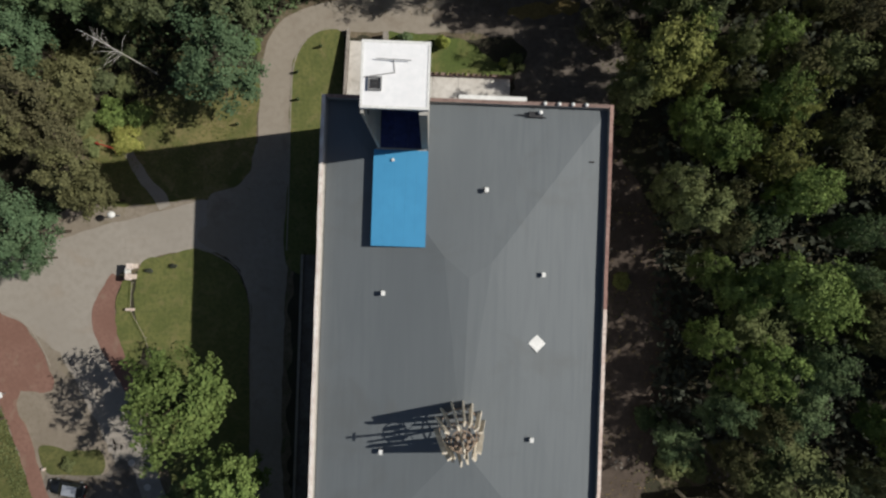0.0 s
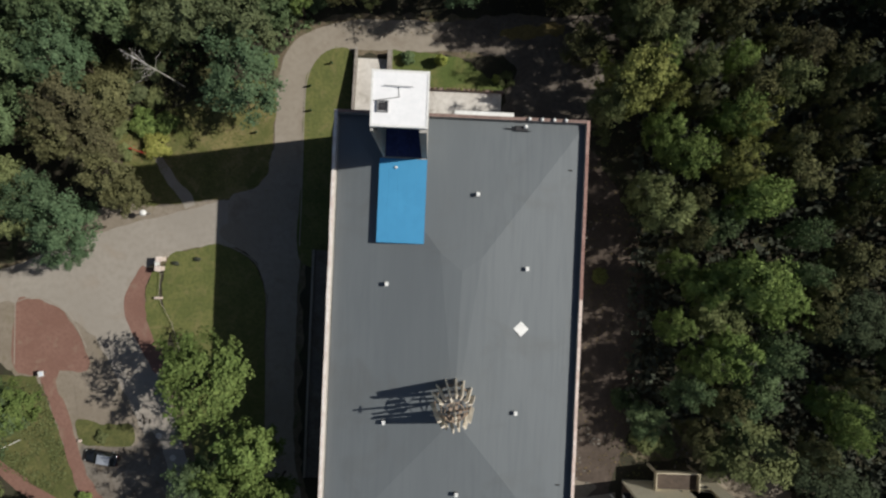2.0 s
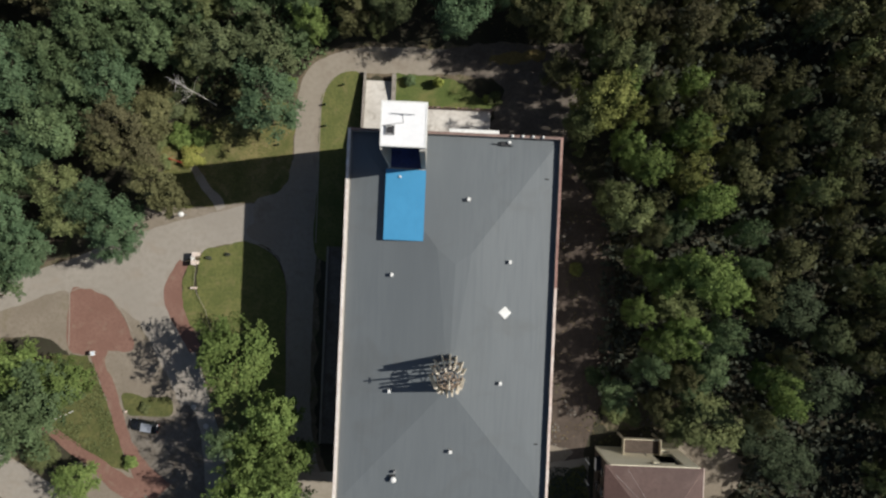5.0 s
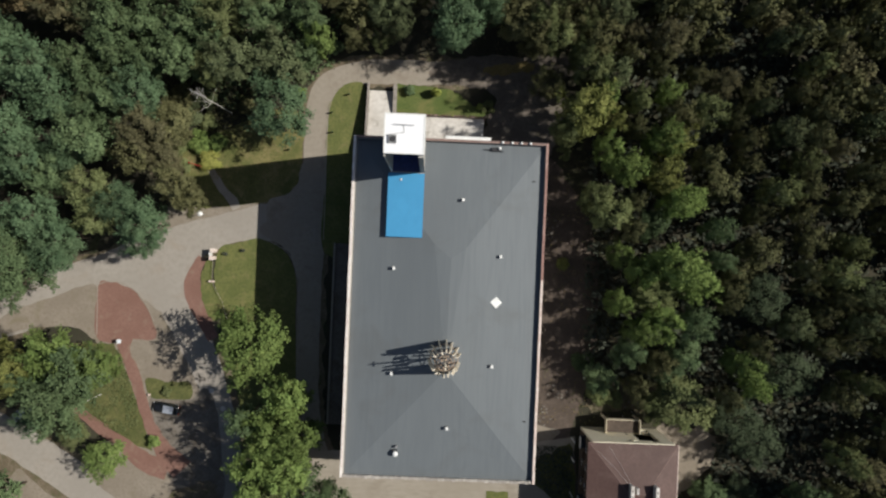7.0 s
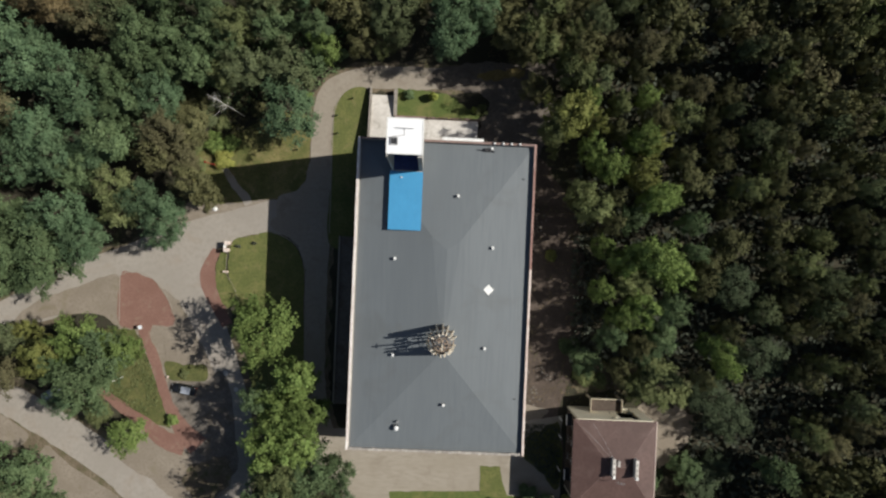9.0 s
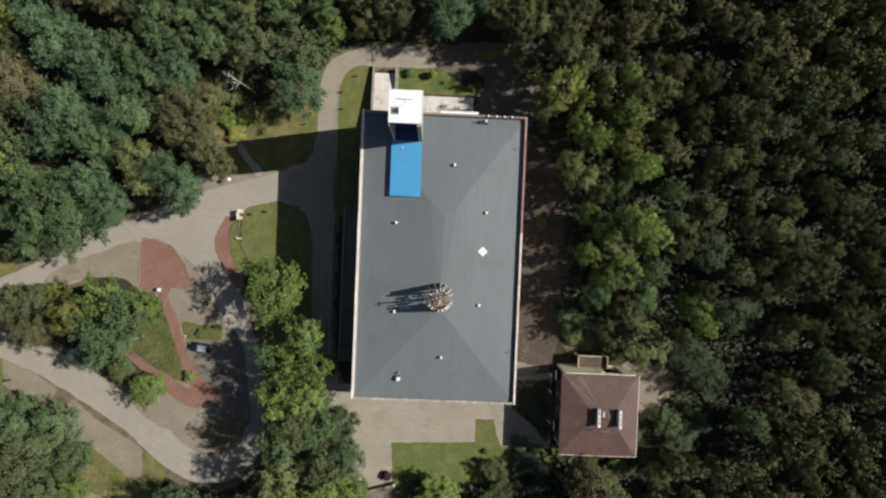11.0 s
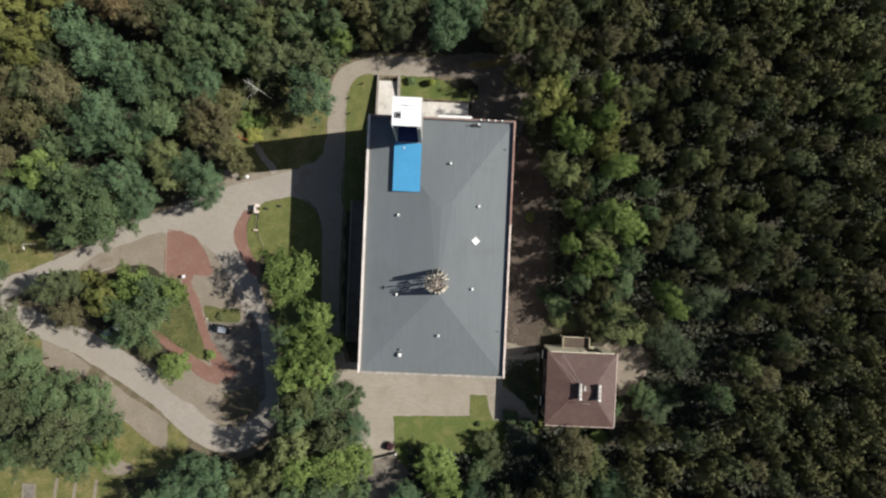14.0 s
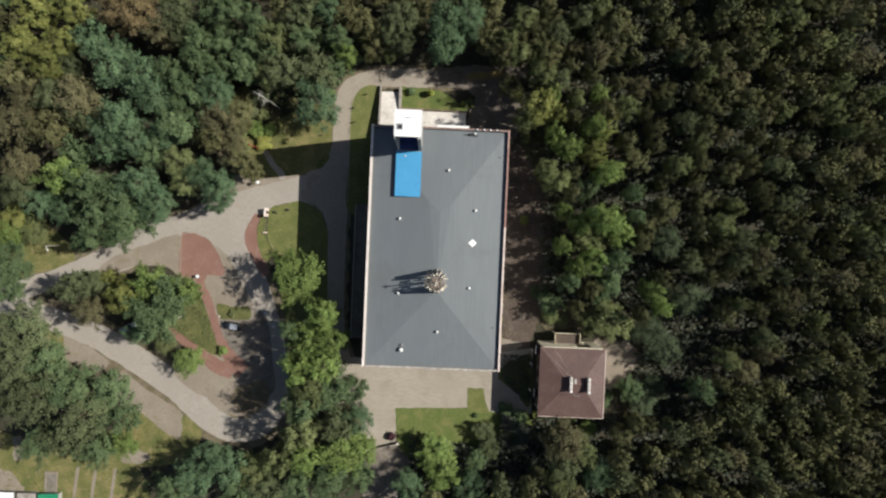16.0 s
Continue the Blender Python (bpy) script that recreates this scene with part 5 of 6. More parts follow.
TREES_EAST_2 = [(35.1, 17.4, 3.1, 20, 'b'), (32.0, 14.4, 3.4, 15, 'g'), (28.7, 33.2, 2.1, 18, 'k'), (39.5, 31.7, 3.1, 18, 'k'), (42.1, 20.9, 3.8, 15, 'p'), (47.9, 33.0, 1.7, 18, 'o'), (52.7, 29.2, 3.1, 17, 'o'), (51.0, 20.1, 2.8, 19, 'k'), (56.8, 20.9, 2.5, 16, 'p'), (25.0, 15.8, 3.6, 18, 'k'), (22.6, 17.9, 2.7, 19, 'k'), (27.7, 9.2, 2.5, 14, 'b'), (41.8, 13.6, 2.7, 19, 'g'), (42.5, 8.8, 2.5, 17, 'g'), (31.4, 6.9, 3.5, 15, 'b'), (35.4, 7.8, 4.0, 22, 'b'), (39.6, 5.0, 3.6, 17, 'b'), (33.8, 3.1, 4.3, 12, 'k'), (34.5, -1.2, 3.4, 17, 'b'), (30.8, -2.6, 2.7, 17, 'b'), (29.2, -6.0, 2.9, 17, 'g'), (27.4, 1.6, 2.5, 16, 'b'), (20.8, 37.4, 3.3, 21, 'k'), (22.0, 42.0, 3.4, 19, 'e'), (17.5, 44.2, 2.8, 17, 'e'), (24.5, 36.6, 3.0, 19, 'o')]
TREES_EAST_3 = [(39.0, -1.1, 3.4, 19, 'g'), (38.3, -6.1, 3.8, 14, 'g'), (36.7, -10.1, 2.6, 10, 'g'), (50.1, 3.5, 4.3, 14, 't'), (49.2, 10.4, 3.8, 15, 'p'), (46.7, -7.3, 3.1, 19, 'b'), (49.8, -10.8, 2.3, 15, 'b'), (48.2, -16.6, 3.9, 10, 't'), (51.7, -20.3, 4.1, 10, 't'), (56.3, -8.9, 4.2, 12, 't'), (26.4, -11.6, 2.9, 6, 'g'), (39.5, -14.5, 4.6, 11, 'k'), (35.5, -15.4, 2.8, 8, 'k'), (48.3, -32.7, 3.4, 6, 't'), (51.0, -29.8, 3.0, 6, 't'), (58.8, -28.3, 3.1, 18, 'g'), (45.4, -30.0, 3.1, 8, 'g')]
TREES_SOUTH = [(29.5, -40.4, 4.6, 18, 'q'), (33.5, -42.8, 3.2, 16, 'k'), (12.6, -41.2, 2.5, 5, 'o'), (13.9, -44.6, 2.9, 6, 'o'), (11.2, -47.5, 2.6, 7, 'g'), (1.8, -45.5, 4.2, 9, 'b'), (3.2, -50.1, 3.9, 12, 'b'), (-4.1, -52.6, 3.6, 13, 'l'), (9.8, -52.4, 3.6, 12, 'l'), (28.8, -49.7, 3.2, 17, 'k'), (37.8, -48.3, 3.8, 14, 'l'), (29.5, -46.5, 3.4, 17, 'o'), (36.3, -39.4, 2.1, 5, 'b'), (-29.8, -7.1, 5.8, 18, 'b'), (-23.6, -15.4, 3.7, 19, 'b'), (-21.4, -21.1, 3.5, 19, 'b'), (-26.7, -20.8, 4.0, 19, 'b')]
TREES_DRIVE = [(-28.0, -27.2, 4.3, 18, 'b'), (-23.0, -26.1, 4.0, 18, 'b'), (-21.1, -31.4, 5.0, 18, 'g'), (-25.7, -31.2, 4.0, 20, 'k'), (-27.2, -34.9, 4.4, 20, 'g'), (-16.9, -31.3, 3.5, 16, 'g'), (-19.3, -39.0, 4.6, 16, 'o'), (-15.3, -37.8, 3.3, 15, 'l'), (-27.2, -40.9, 3.9, 20, 'k'), (-18.7, -44.8, 5.3, 17, 'b'), (-14.2, -44.9, 3.3, 15, 'b'), (-25.8, -46.1, 3.5, 18, 'b'), (-21.2, -51.3, 5.1, 16, 'g'), (-27.9, -52.5, 4.0, 16, 'g'), (-14.7, -51.3, 3.3, 14, 'g'), (-30.3, -18.9, 2.8, 17, 'g')]
for rows in (TREES_NORTHWEST, TREES_NORTHWEST_2, TREES_WEST_WOOD, TREES_VERGE, TREES_SOUTHWEST, TREES_NORTH, TREES_NORTH_2, TREES_EAST, TREES_EAST_2, TREES_EAST_3, TREES_SOUTH, TREES_DRIVE):
    for x, y, r, h, key in rows:
        tree(x, y, r * (0.88 if x > 20 and y > -8 else 1.0), h, key)

ROAD_POINTS = [q for rows in (DRIVE, WEST, SOUTH) for q in spline(rows, False, 10)]


def open_ground(x, y):
    """Where no wood grows."""
    if -52 < x < 27 and -49 < y < 30 or -26 < x < 14 and 25 < y < 44 or 18 < x < 50 and -36 < y < -14:
        return True
    if x < -40 and y < 2 or -16 < x < -4 and y < -45:
        return True
    if -48 < x < -32 and 25 < y < 37.5:
        return True
    if 18 < x < 62 and -36 < y < -14:
        return True
    return any(math.hypot(q[0] - x, q[1] - y) < q[2] / 2 + 4.2 for q in ROAD_POINTS)


rng = random.Random(5)
fill = []
places = [(4.9 * (ix + (0.5 if iy % 2 else 0)), 4.6 * iy, 1.5) for ix in range(-22, 5) for iy in range(-14, 16)]
places += [(4.3 * (ix + (0.5 if iy % 2 else 0)), 4.0 * iy, 1.4) for ix in range(5, 28) for iy in range(-17, 18)]
for x, y, loose in places:
    x, y = x + rng.uniform(-loose, loose), y + rng.uniform(-loose, loose)
    r = rng.uniform(1.7, 2.9) if x > 20 else rng.uniform(2.2, 3.4)
    if open_ground(x, y) or any(math.hypot(x - a, y - b) < (0.72 if x > 20 else 0.7) * (r + c) for a, b, c in taken):
        continue
    dice, patch = rng.random(), noise.noise(Vector((x * 0.045, y * 0.045, 4.0)))
    h = rng.uniform(13.5, 17.5)
    if x > 20:
        dice += 0.28 if x > 50 and y > -25 else 0.0
        key = "p" if dice < 0.72 - 0.3 * patch else "e" if dice < 0.84 else "o" if dice < 0.94 else "q" if dice < 1.10 else "k"
        h = rng.uniform(15.0, 19.0) if rng.random() < 0.8 else rng.uniform(11.0, 15.0)
    elif x < -40:
        key, r = ("l" if dice < 0.4 else "g" if dice < 0.75 else "o" if dice < 0.9 else "q"), r * 1.25
    else:
        key = "o" if dice < 0.35 else "e" if dice < 0.75 else "k" if x > 0 else "g"
    fill.append((x, y, r, h, key))
    taken.append((x, y, r))
fill.sort(key=lambda f: math.hypot(f[0] * 0.62, f[1]))
near_n = 70
for f in fill[:near_n]:
    tree(*f)
# the wood beyond, in one mesh a colour
far = {}
for x, y, r, h, key in fill[near_n:]:
    i = rng.randrange(len(KINDS[key]))
    pts = CLOUDS[key, i].reshape(-1, 3, 3)
    pts = pts[rng.randrange(3)::3 if key in "ep" else 4]
    a = rng.uniform(0, 6.28)
    rot = np.array(((math.cos(a), -math.sin(a), 0), (math.sin(a), math.cos(a), 0), (0, 0, 1)))
    cen = pts.mean(axis=1, keepdims=True)
    fat = (cen + (pts - cen) * 1.9).reshape(-1, 3)
    far.setdefault(key, []).append(fat * np.array((r / 5, r / 5, h / 14)) @ rot.T + np.array((x, y, 0)))
for key, chunks in far.items():
    tagged(new("woodland", leaf_mesh("woodland", np.concatenate(chunks), M["leaf_" + key])), f"distant wood of many {LEAF[key][0]} tree crowns", "wood", kind="stuff")


# ---- shrubs, hedges and undergrowth ----
def shrub(name, x, y, r, h, key, label, category="shrub", seed=1, leaves=500, size=0.14, group=""):
    """A low bush: a few stems under a cloud of small leaves."""
    pts, c = leaf_cloud(seed, 16, leaves * 2, size / r, r=1.0, base=0.05, top=1.0, clump=(0.25, 0.45))
    s = root(name, pose(x, y, 0.03))
    bm = bmesh.new()
    for q in list(c)[:6]:
        rod(bm, (0, 0, -0.05), (q[0] * r * 0.8, q[1] * r * 0.8, q[2] * h * 0.8), 0.03, 0.012, 5)
    part("stems", bm, M["bark"], s)
    cr = new("foliage", leaf_mesh("foliage", pts * np.array((r, r, h)), M["leaf_" + key]))
    cr.parent = s
    return tagged(s, label, category, group)


for i, (x, y) in enumerate(((-17.4, 34.4), (-20.1, 31.2), (-19.9, 27.9), (-27.5, 27.8), (-27.1, 24.6))):
    shrub("sapling", x, y, 0.17, 1.0, "g", "small dark clipped sapling on the lawn", "sapling", 40 + i, 420, 0.05, "saplings on the lawns")
for i, (x, y) in enumerate(((-37.2, 6.5), (-34.3, 7.15))):
    low_bush = shrub("bush", x, y, 0.75, 0.6, "d", "low dark spreading bush on the lawn", "bush", 55 + i, 700, 0.08, "low bushes on the lawn")
    low_bush.matrix_basis = pose(x, y, 0.03, 0, 0, -4) @ Matrix.Diagonal((0.9, 0.42, 1, 1))
shrub("bush", -8.3, -43.9, 1.0, 1.5, "c", "copper-leaved bush beside the gate", "bush", 58, 1300, 0.16)
for i, (x, y) in enumerate(((15.5, -7.6), (15.8, -12.4), (15.6, -16.0), (15.2, 6.5), (15.6, -19.6))):
    shrub("bush", x, y, 0.7, 0.9, "k", "ragged yellowish weeds along the wall foot", "bush", 140 + i, 500, 0.12, "weeds along the wall")
shrub("bush", -2.6, 35.3, 0.85, 2.3, "v", "round clipped yellow-green bush on the lawn strip", "bush", 61, 1500, 0.12)
shrub("bush", -7.1, 35.5, 1.05, 1.5, "g", "dark green clipped bush beside the ramp", "bush", 62, 1500, 0.13)
shrub("bush", 4.9, 33.2, 0.6, 1.0, "v", "small round yellow-green bush on the lawn strip", "bush", 64, 700, 0.12)
shrub("bush", 6.3, 33.2, 1.3, 1.4, "k", "loose yellowish bush at the end of the lawn strip", "bush", 65, 700, 0.14)
shrub("bush", -40.2, 22.2, 2.1, 1.7, "w", "bright yellow flowering bush in the meadow", "bush", 66, 1500, 0.15)
shrub("bush", -41.8, 25.2, 2.1, 2.0, "b", "leafy green bush behind the yellow one", "bush", 67, 1700, 0.2)
shrub("bush", -38.9, 25.0, 2.0, 1.9, "b", "leafy green bush in the meadow", "bush", 68, 1100, 0.2)
shrub("bush", -47.8, -25.6, 1.2, 1.3, "b", "bright green weedy bush beside the red path", "bush", 69, 800, 0.16)
shrub("bush", -46.0, -17.3, 1.0, 0.8, "k", "low green weeds beside the parked car", "bush", 70, 500, 0.14)
shrub("bush", 20.2, 7.2, 1.3, 1.0, "y", "pale yellowish bush in the shaded yard", "bush", 71, 600, 0.16)
shrub("bush", 15.6, 24.6, 1.0, 2.4, "k", "olive bush at the building corner", "bush", 72, 700, 0.16)
shrub("bush", 19.4, 26.0, 1.4, 2.8, "k", "olive bush near the building corner", "bush", 73, 900, 0.17)
shrub("bush", 10.8, -38.5, 0.6, 0.9, "g", "small dark bush on the lawn", "bush", 74, 400, 0.12)
for i, (x, y, r, key) in enumerate(((-46, 27, 2.4, "e"), (-45.6, 24.0, 2.0, "k"), (-47.4, 21.6, 2.2, "o"), (-44.4, 21.0, 1.3, "k"), (-47.4, 30.4, 2.6, "e"), (-45.0, 33.0, 2.4, "e"), (-41.5, 32.0, 2.2, "o"), (-43.5, 29.5, 2.0, "o"), (-40.5, 28.6, 1.7, "k"), (-34.4, 31.5, 1.6, "e"), (-25.8, 34.2, 1.3, "b"), (-25.0, 39.6, 1.5, "g"), (-22.8, 41.2, 1.5, "g"), (-19.8, 42.2, 1.4, "g"), (27, -14.5, 2.2, "k"), (46.8, -17.6, 2.2, "k"), (17.5, -36.5, 2.0, "g"), (21, -38.5, 2.2, "g"), (33, -38, 1.8, "b"), (40, -33, 2.4, "g"), (30, -15.5, 1.7, "k"), (24, -9.0, 2.0, "g"), (25.4, -37.6, 1.7, "y"), (28.6, -37.4, 1.3, "k"), (18.6, -40.4, 2.9, "d"), (22.6, -41.6, 3.0, "d"), (21.0, -44.6, 2.8, "d"), (17.4, -44.8, 2.4, "d"))):
    shrub("bush", x, y, r, r * 0.9, key, "wild leafy bush at the edge of the wood", "bush", 80 + i, 1000, 0.2, "wild bushes")

g = np.random.default_rng(11)


def scatter(name, region, n, size, key, label, category, up=0.8, keep=lambda x, y: True, z=0.03, tall=0.25):
    """Many small leaf or blade pieces on the ground of a region (x0, x1, y0, y1)."""
    x, y = g.uniform(region[0], region[1], n), g.uniform(region[2], region[3], n)
    ok = np.array([keep(a, b) for a, b in zip(x, y)])
    x, y = x[ok], y[ok]
    n = len(x)
    p = np.stack((x, y, z + g.random(n) * tall), axis=1)
    nrm = g.normal(size=(n, 3)) * (1 - up * 0.5) + np.array((0, 0, up))
    nrm /= np.linalg.norm(nrm, axis=1)[:, None]
    u = np.cross(nrm, g.normal(size=(n, 3)))
    u /= np.linalg.norm(u, axis=1)[:, None]
    v = np.cross(nrm, u)
    s = (size * g.uniform(0.5, 1.5, n))[:, None]
    pts = np.stack((p - u * s, p - v * s * 0.6, p + u * s, p + v * s * 0.6), axis=1).reshape(-1, 3)
    return tagged(new(name, leaf_mesh(name, pts, M["leaf_" + key], 4)), label, category, kind="stuff")


def patchy(scale, limit, seed):
    return lambda x, y: noise.noise(Vector((x * scale, y * scale, seed))) > limit


scatter("undergrowth", (24, 112, -66, 72), 42000, 0.5, "d", "dark undergrowth and saplings between the trunks", "undergrowth", keep=lambda x, y: not (18 < x < 47 and -37 < y < -12) and not (x < 30 and y > 36), tall=3.2, up=0.6)
scatter("undergrowth", (-4, 40, -64, -43), 9000, 0.45, "d", "dark undergrowth below the southern trees", "undergrowth", keep=lambda x, y: y < -44 - 0.12 * x or x > 22, tall=2.2, up=0.6)
scatter("undergrowth", (14.8, 46, -20, 45), 7000, 0.15, "e", "low weeds and leaf litter under the trees", "undergrowth", keep=lambda x, y: noise.noise(Vector((x * 0.22, y * 0.22, 3))) > (0.12 if x < 24 else -0.1), tall=0.5)
scatter("undergrowth", (-60, -17, 26, 48), 7000, 0.28, "g", "low green undergrowth at the wood's edge", "undergrowth", keep=lambda x, y: y > 30 - 0.1 * (x + 25) and noise.noise(Vector((x * 0.2, y * 0.2, 5))) > -0.1 and not (x > -22 and y < 39) and all(math.hypot(q[0] - x, q[1] - y) > q[2] / 2 + 0.4 for q in ROAD_POINTS[::3]), tall=0.7)
scatter("undergrowth", (-50, -33, 19, 36), 3600, 0.17, "e", "dull twiggy undergrowth in a gap of the wood", "undergrowth", keep=lambda x, y: y > 26.5 - 0.7 * (x + 40) * (0.5 if x > -40 else 0.7), tall=1.3)
scatter("grass_tufts", (-46, -25.5, 16.8, 29), 3600, 0.075, "y", "tufts of dry meadow grass", "grass", up=1.2, keep=lambda x, y: noise.noise(Vector((x * 0.35, y * 0.35, 8))) > 0.0, tall=0.22)
scatter("grass_tufts", (-64, -50.8, -25, -10.5), 5200, 0.13, "k", "tufts of rough grass between the paths", "grass", up=1.0, keep=lambda x, y: y > -25.5 + 0.75 * (-52 - x) * 0.6 and x < -49.0 - 0.36 * (y + 25) and noise.noise(Vector((x * 0.4, y * 0.4, 2))) > -0.15, tall=0.28)
scatter("grass_tufts", (-105, -58, -70, -45), 5000, 0.16, "y", "tufts of rough grass on an open plot", "grass", up=1.0, keep=patchy(0.3, -0.05, 4), tall=0.3)
scatter("undergrowth", (16.5, 23.4, -35.0, -24.0), 1600, 0.2, "d", "rank weeds in the shade beside the small house", "undergrowth", keep=lambda x, y: y > -29.5 - 0.95 * (x - 16.5), tall=0.6)
scatter("fallen_leaves", (15, 26, -20, 22), 1500, 0.13, "r", "fallen brown leaves and twigs on the shaded yard", "leaves", up=1.0, keep=patchy(0.35, 0.05, 9), tall=0.04)
scatter("fallen_leaves", (26, 38, -18, -12), 500, 0.12, "k", "pale fallen leaves behind the small house", "leaves", up=1.0, keep=patchy(0.35, -0.1, 12), tall=0.04)
scatter("fallen_leaves", (-44, 42, 38.5, 46), 2500, 0.12, "r", "fallen brown leaves along the drive", "leaves", up=1.0, keep=patchy(0.3, 0.1, 6), tall=0.03)


for i in range(14):
    pot = shrub("plant", 0, 0, 0.16, 0.3, "rkvr"[i % 4], "small flowering plant on the terrace balustrade", "plant", 120 + i, 60, 0.06, "plants on the balustrade")
    pot.matrix_basis = pose(-3.4 + 0.62 * i + random.uniform(-0.2, 0.2), 31.15, 2.6)
plank = tagged(root("plank", pose(-48.9, 21.45, 0.1, 0, 0, -55)), "rusty brown beam lying in the grass", "plank")
part("beam", box(bmesh.new(), -1.75, 1.75, -0.14, 0.14, -0.1, 0.22, bevel=0.02), M["rust"], plank)


# ---- dead birch ----
birch = tagged(root("dead_tree", pose(-37.0, 30.3, 0)), "tall dead leafless birch with white bark", "tree")
bm = bmesh.new()
gb = random.Random(3)
spine = [Vector((-2.1 * (k / 8) ** 1.2, 0.7 * k / 8, 16.0 * k / 8)) for k in range(9)]
for k in range(8):
    rod(bm, spine[k], spine[k + 1], 0.085 * (1 - k / 9.5), 0.085 * (1 - (k + 1) / 9.5), 7)
part("trunk", bm, M["birch_bark"], birch)
for k in range(30):
    bm = bmesh.new()
    f = gb.uniform(0.5, 0.97)
    i = min(7, int(f * 8))
    s = spine[i].lerp(spine[i + 1], f * 8 - i)
    an, ln = gb.uniform(1.2, 4.6), (1.1 - f) * gb.uniform(2.0, 5.0)
    mid = s + Vector((math.cos(an) * ln * 0.5, math.sin(an) * ln * 0.5, ln * 0.35))
    end = mid + Vector((math.cos(an + gb.uniform(-0.5, 0.5)) * ln * 0.5, math.sin(an) * ln * 0.5, ln * gb.uniform(-0.1, 0.3)))
    rod(bm, s, mid, 0.022, 0.015, 5)
    rod(bm, mid, end, 0.015, 0.006, 5)
    part("branch", bm, M["birch_bark"], birch)


# ---- street things ----
def lamp_post(x, y, h, turn):
    p = tagged(root("street_lamp", pose(x, y, 0.03, 0, 0, turn)), "tall pale street lamp with a short arm", "lamp", "street lamps")
    part("pole", rod(bmesh.new(), (0, 0, -0.1), (0, 0, h), 0.07, 0.045, 9), M["white_metal"], p)
    part("arm", rod(bmesh.new(), (0, 0, h - 0.05), (0.8, 0, h + 0.12), 0.045), M["white_metal"], p)
    part("head", box(bmesh.new(), 0.65, 1.25, -0.14, 0.14, h + 0.04, h + 0.18, bevel=0.04), M["white_metal"], p)


lamp_post(-57.2, -18.2, 6.4, 200)
lamp_post(-86.2, -3.3, 6.0, -60)
globe = tagged(root("globe_lamp", pose(-41.0, 13.05, 0.03)), "white globe lamp on a short post beside the road", "lamp")
part("post", rod(bmesh.new(), (0, 0, -0.1), (0, 0, 2.3), 0.07, 0.06, 9), M["grey_metal"], globe)
part("globe", ball(bmesh.new(), (0, 0, 2.6), 0.42, 1.15, 1, 0.85), M["white_metal"], globe, smooth=True)
post = tagged(root("sign", pose(-54.0, -8.9, 0.07, 0, 0, 12)), "small pale blue sign box on a post", "sign")
part("post", rod(bmesh.new(), (0, 0, -0.1), (0, 0, 1.3), 0.05, 0.05, 8), M["grey_metal"], post)
part("box", box(bmesh.new(), -0.34, 0.34, -0.34, 0.34, 1.3, 1.55, bevel=0.03), M["white_metal"], post)
part("face", box(bmesh.new(), -0.1, 0.3, -0.27, 0.27, 1.555, 1.57), M["sign_face"], post, "pale blue panel")
gate = tagged(root("gate_pillar", pose(-38.9, 7.0, 0.05, 0, 0, 4)), "white block gate pillar beside the red path", "pillar", "gate pillars")
part("shaft", box(bmesh.new(), -0.3, 0.3, -0.28, 0.28, -0.1, 1.9, bevel=0.03), M["coping_pale"], gate)
part("cap", box(bmesh.new(), -0.42, 0.42, -0.36, 0.36, 1.9, 2.04, bevel=0.04), M["coping_pale"], gate)
copy_thing(gate, pose(-39.0, 5.75, 0.05, 0, 0, -3))
panel = tagged(root("notice_board", pose(-39.35, 6.45, 0.05, 0, 0, 2)), "white notice board between two white pillars", "board")
part("board", box(bmesh.new(), -0.10, 0.10, -0.34, 0.34, 0.5, 1.9, bevel=0.015), M["white_metal"], panel)
part("leg", rod(bmesh.new(), (0, -0.2, -0.1), (0, -0.2, 0.5), 0.04), M["dark_metal"], panel)
part("leg", rod(bmesh.new(), (0, 0.2, -0.1), (0, 0.2, 0.5), 0.04), M["dark_metal"], panel)
fence = tagged(root("rail_fence"), "low pale pipe rail along the lawn edge", "fence")
line = [(-39.1, 5.0), (-39.2, 1.8), (-37.3, -1.6), (-36.2, -5.0), (-35.2, -9.0)]
for a, b in zip(line, line[1:]):
    part("rail", rod(bmesh.new(), (*a, 0.62), (*b, 0.62), 0.03), M["kerb"], fence)
for a in line:
    part("post", rod(bmesh.new(), (*a, -0.1), (*a, 0.66), 0.04), M["kerb"], fence)
stub = tagged(root("bollard", pose(-39.15, 1.75, 0.05)), "short white concrete bollard at the rail's corner", "bollard")
part("shaft", box(bmesh.new(), -0.55, 0.35, -0.14, 0.14, -0.1, 0.75, bevel=0.03), M["coping_pale"], stub)
for i, (x, y) in enumerate(((-38.6, -16.9), (-36.6, -19.8))):
    sl = tagged(root("manhole", pose(x, y, 0.04, 0, 0, 20 * i)), "pale concrete manhole cover set in the drive", "manhole", "manholes")
    part("cover", rod(bmesh.new(), (0, 0, 0), (0, 0, 0.05), 0.42, 0.40, 16), M["concrete"], sl)
drain = tagged(root("manhole", pose(-46.2, -5.0, 0.055)), "dark iron manhole cover set in the road", "manhole", "manholes")
part("cover", rod(bmesh.new(), (0, 0, 0), (0, 0, 0.04), 0.4, 0.38, 16), M["dark_metal"], drain)
stub2 = tagged(root("bollard", pose(-49.0, -17.9, 0.05)), "short white bollard beside the parked car", "bollard")
part("shaft", box(bmesh.new(), -0.16, 0.16, -0.16, 0.16, -0.1, 0.5, bevel=0.03), M["coping_pale"], stub2)
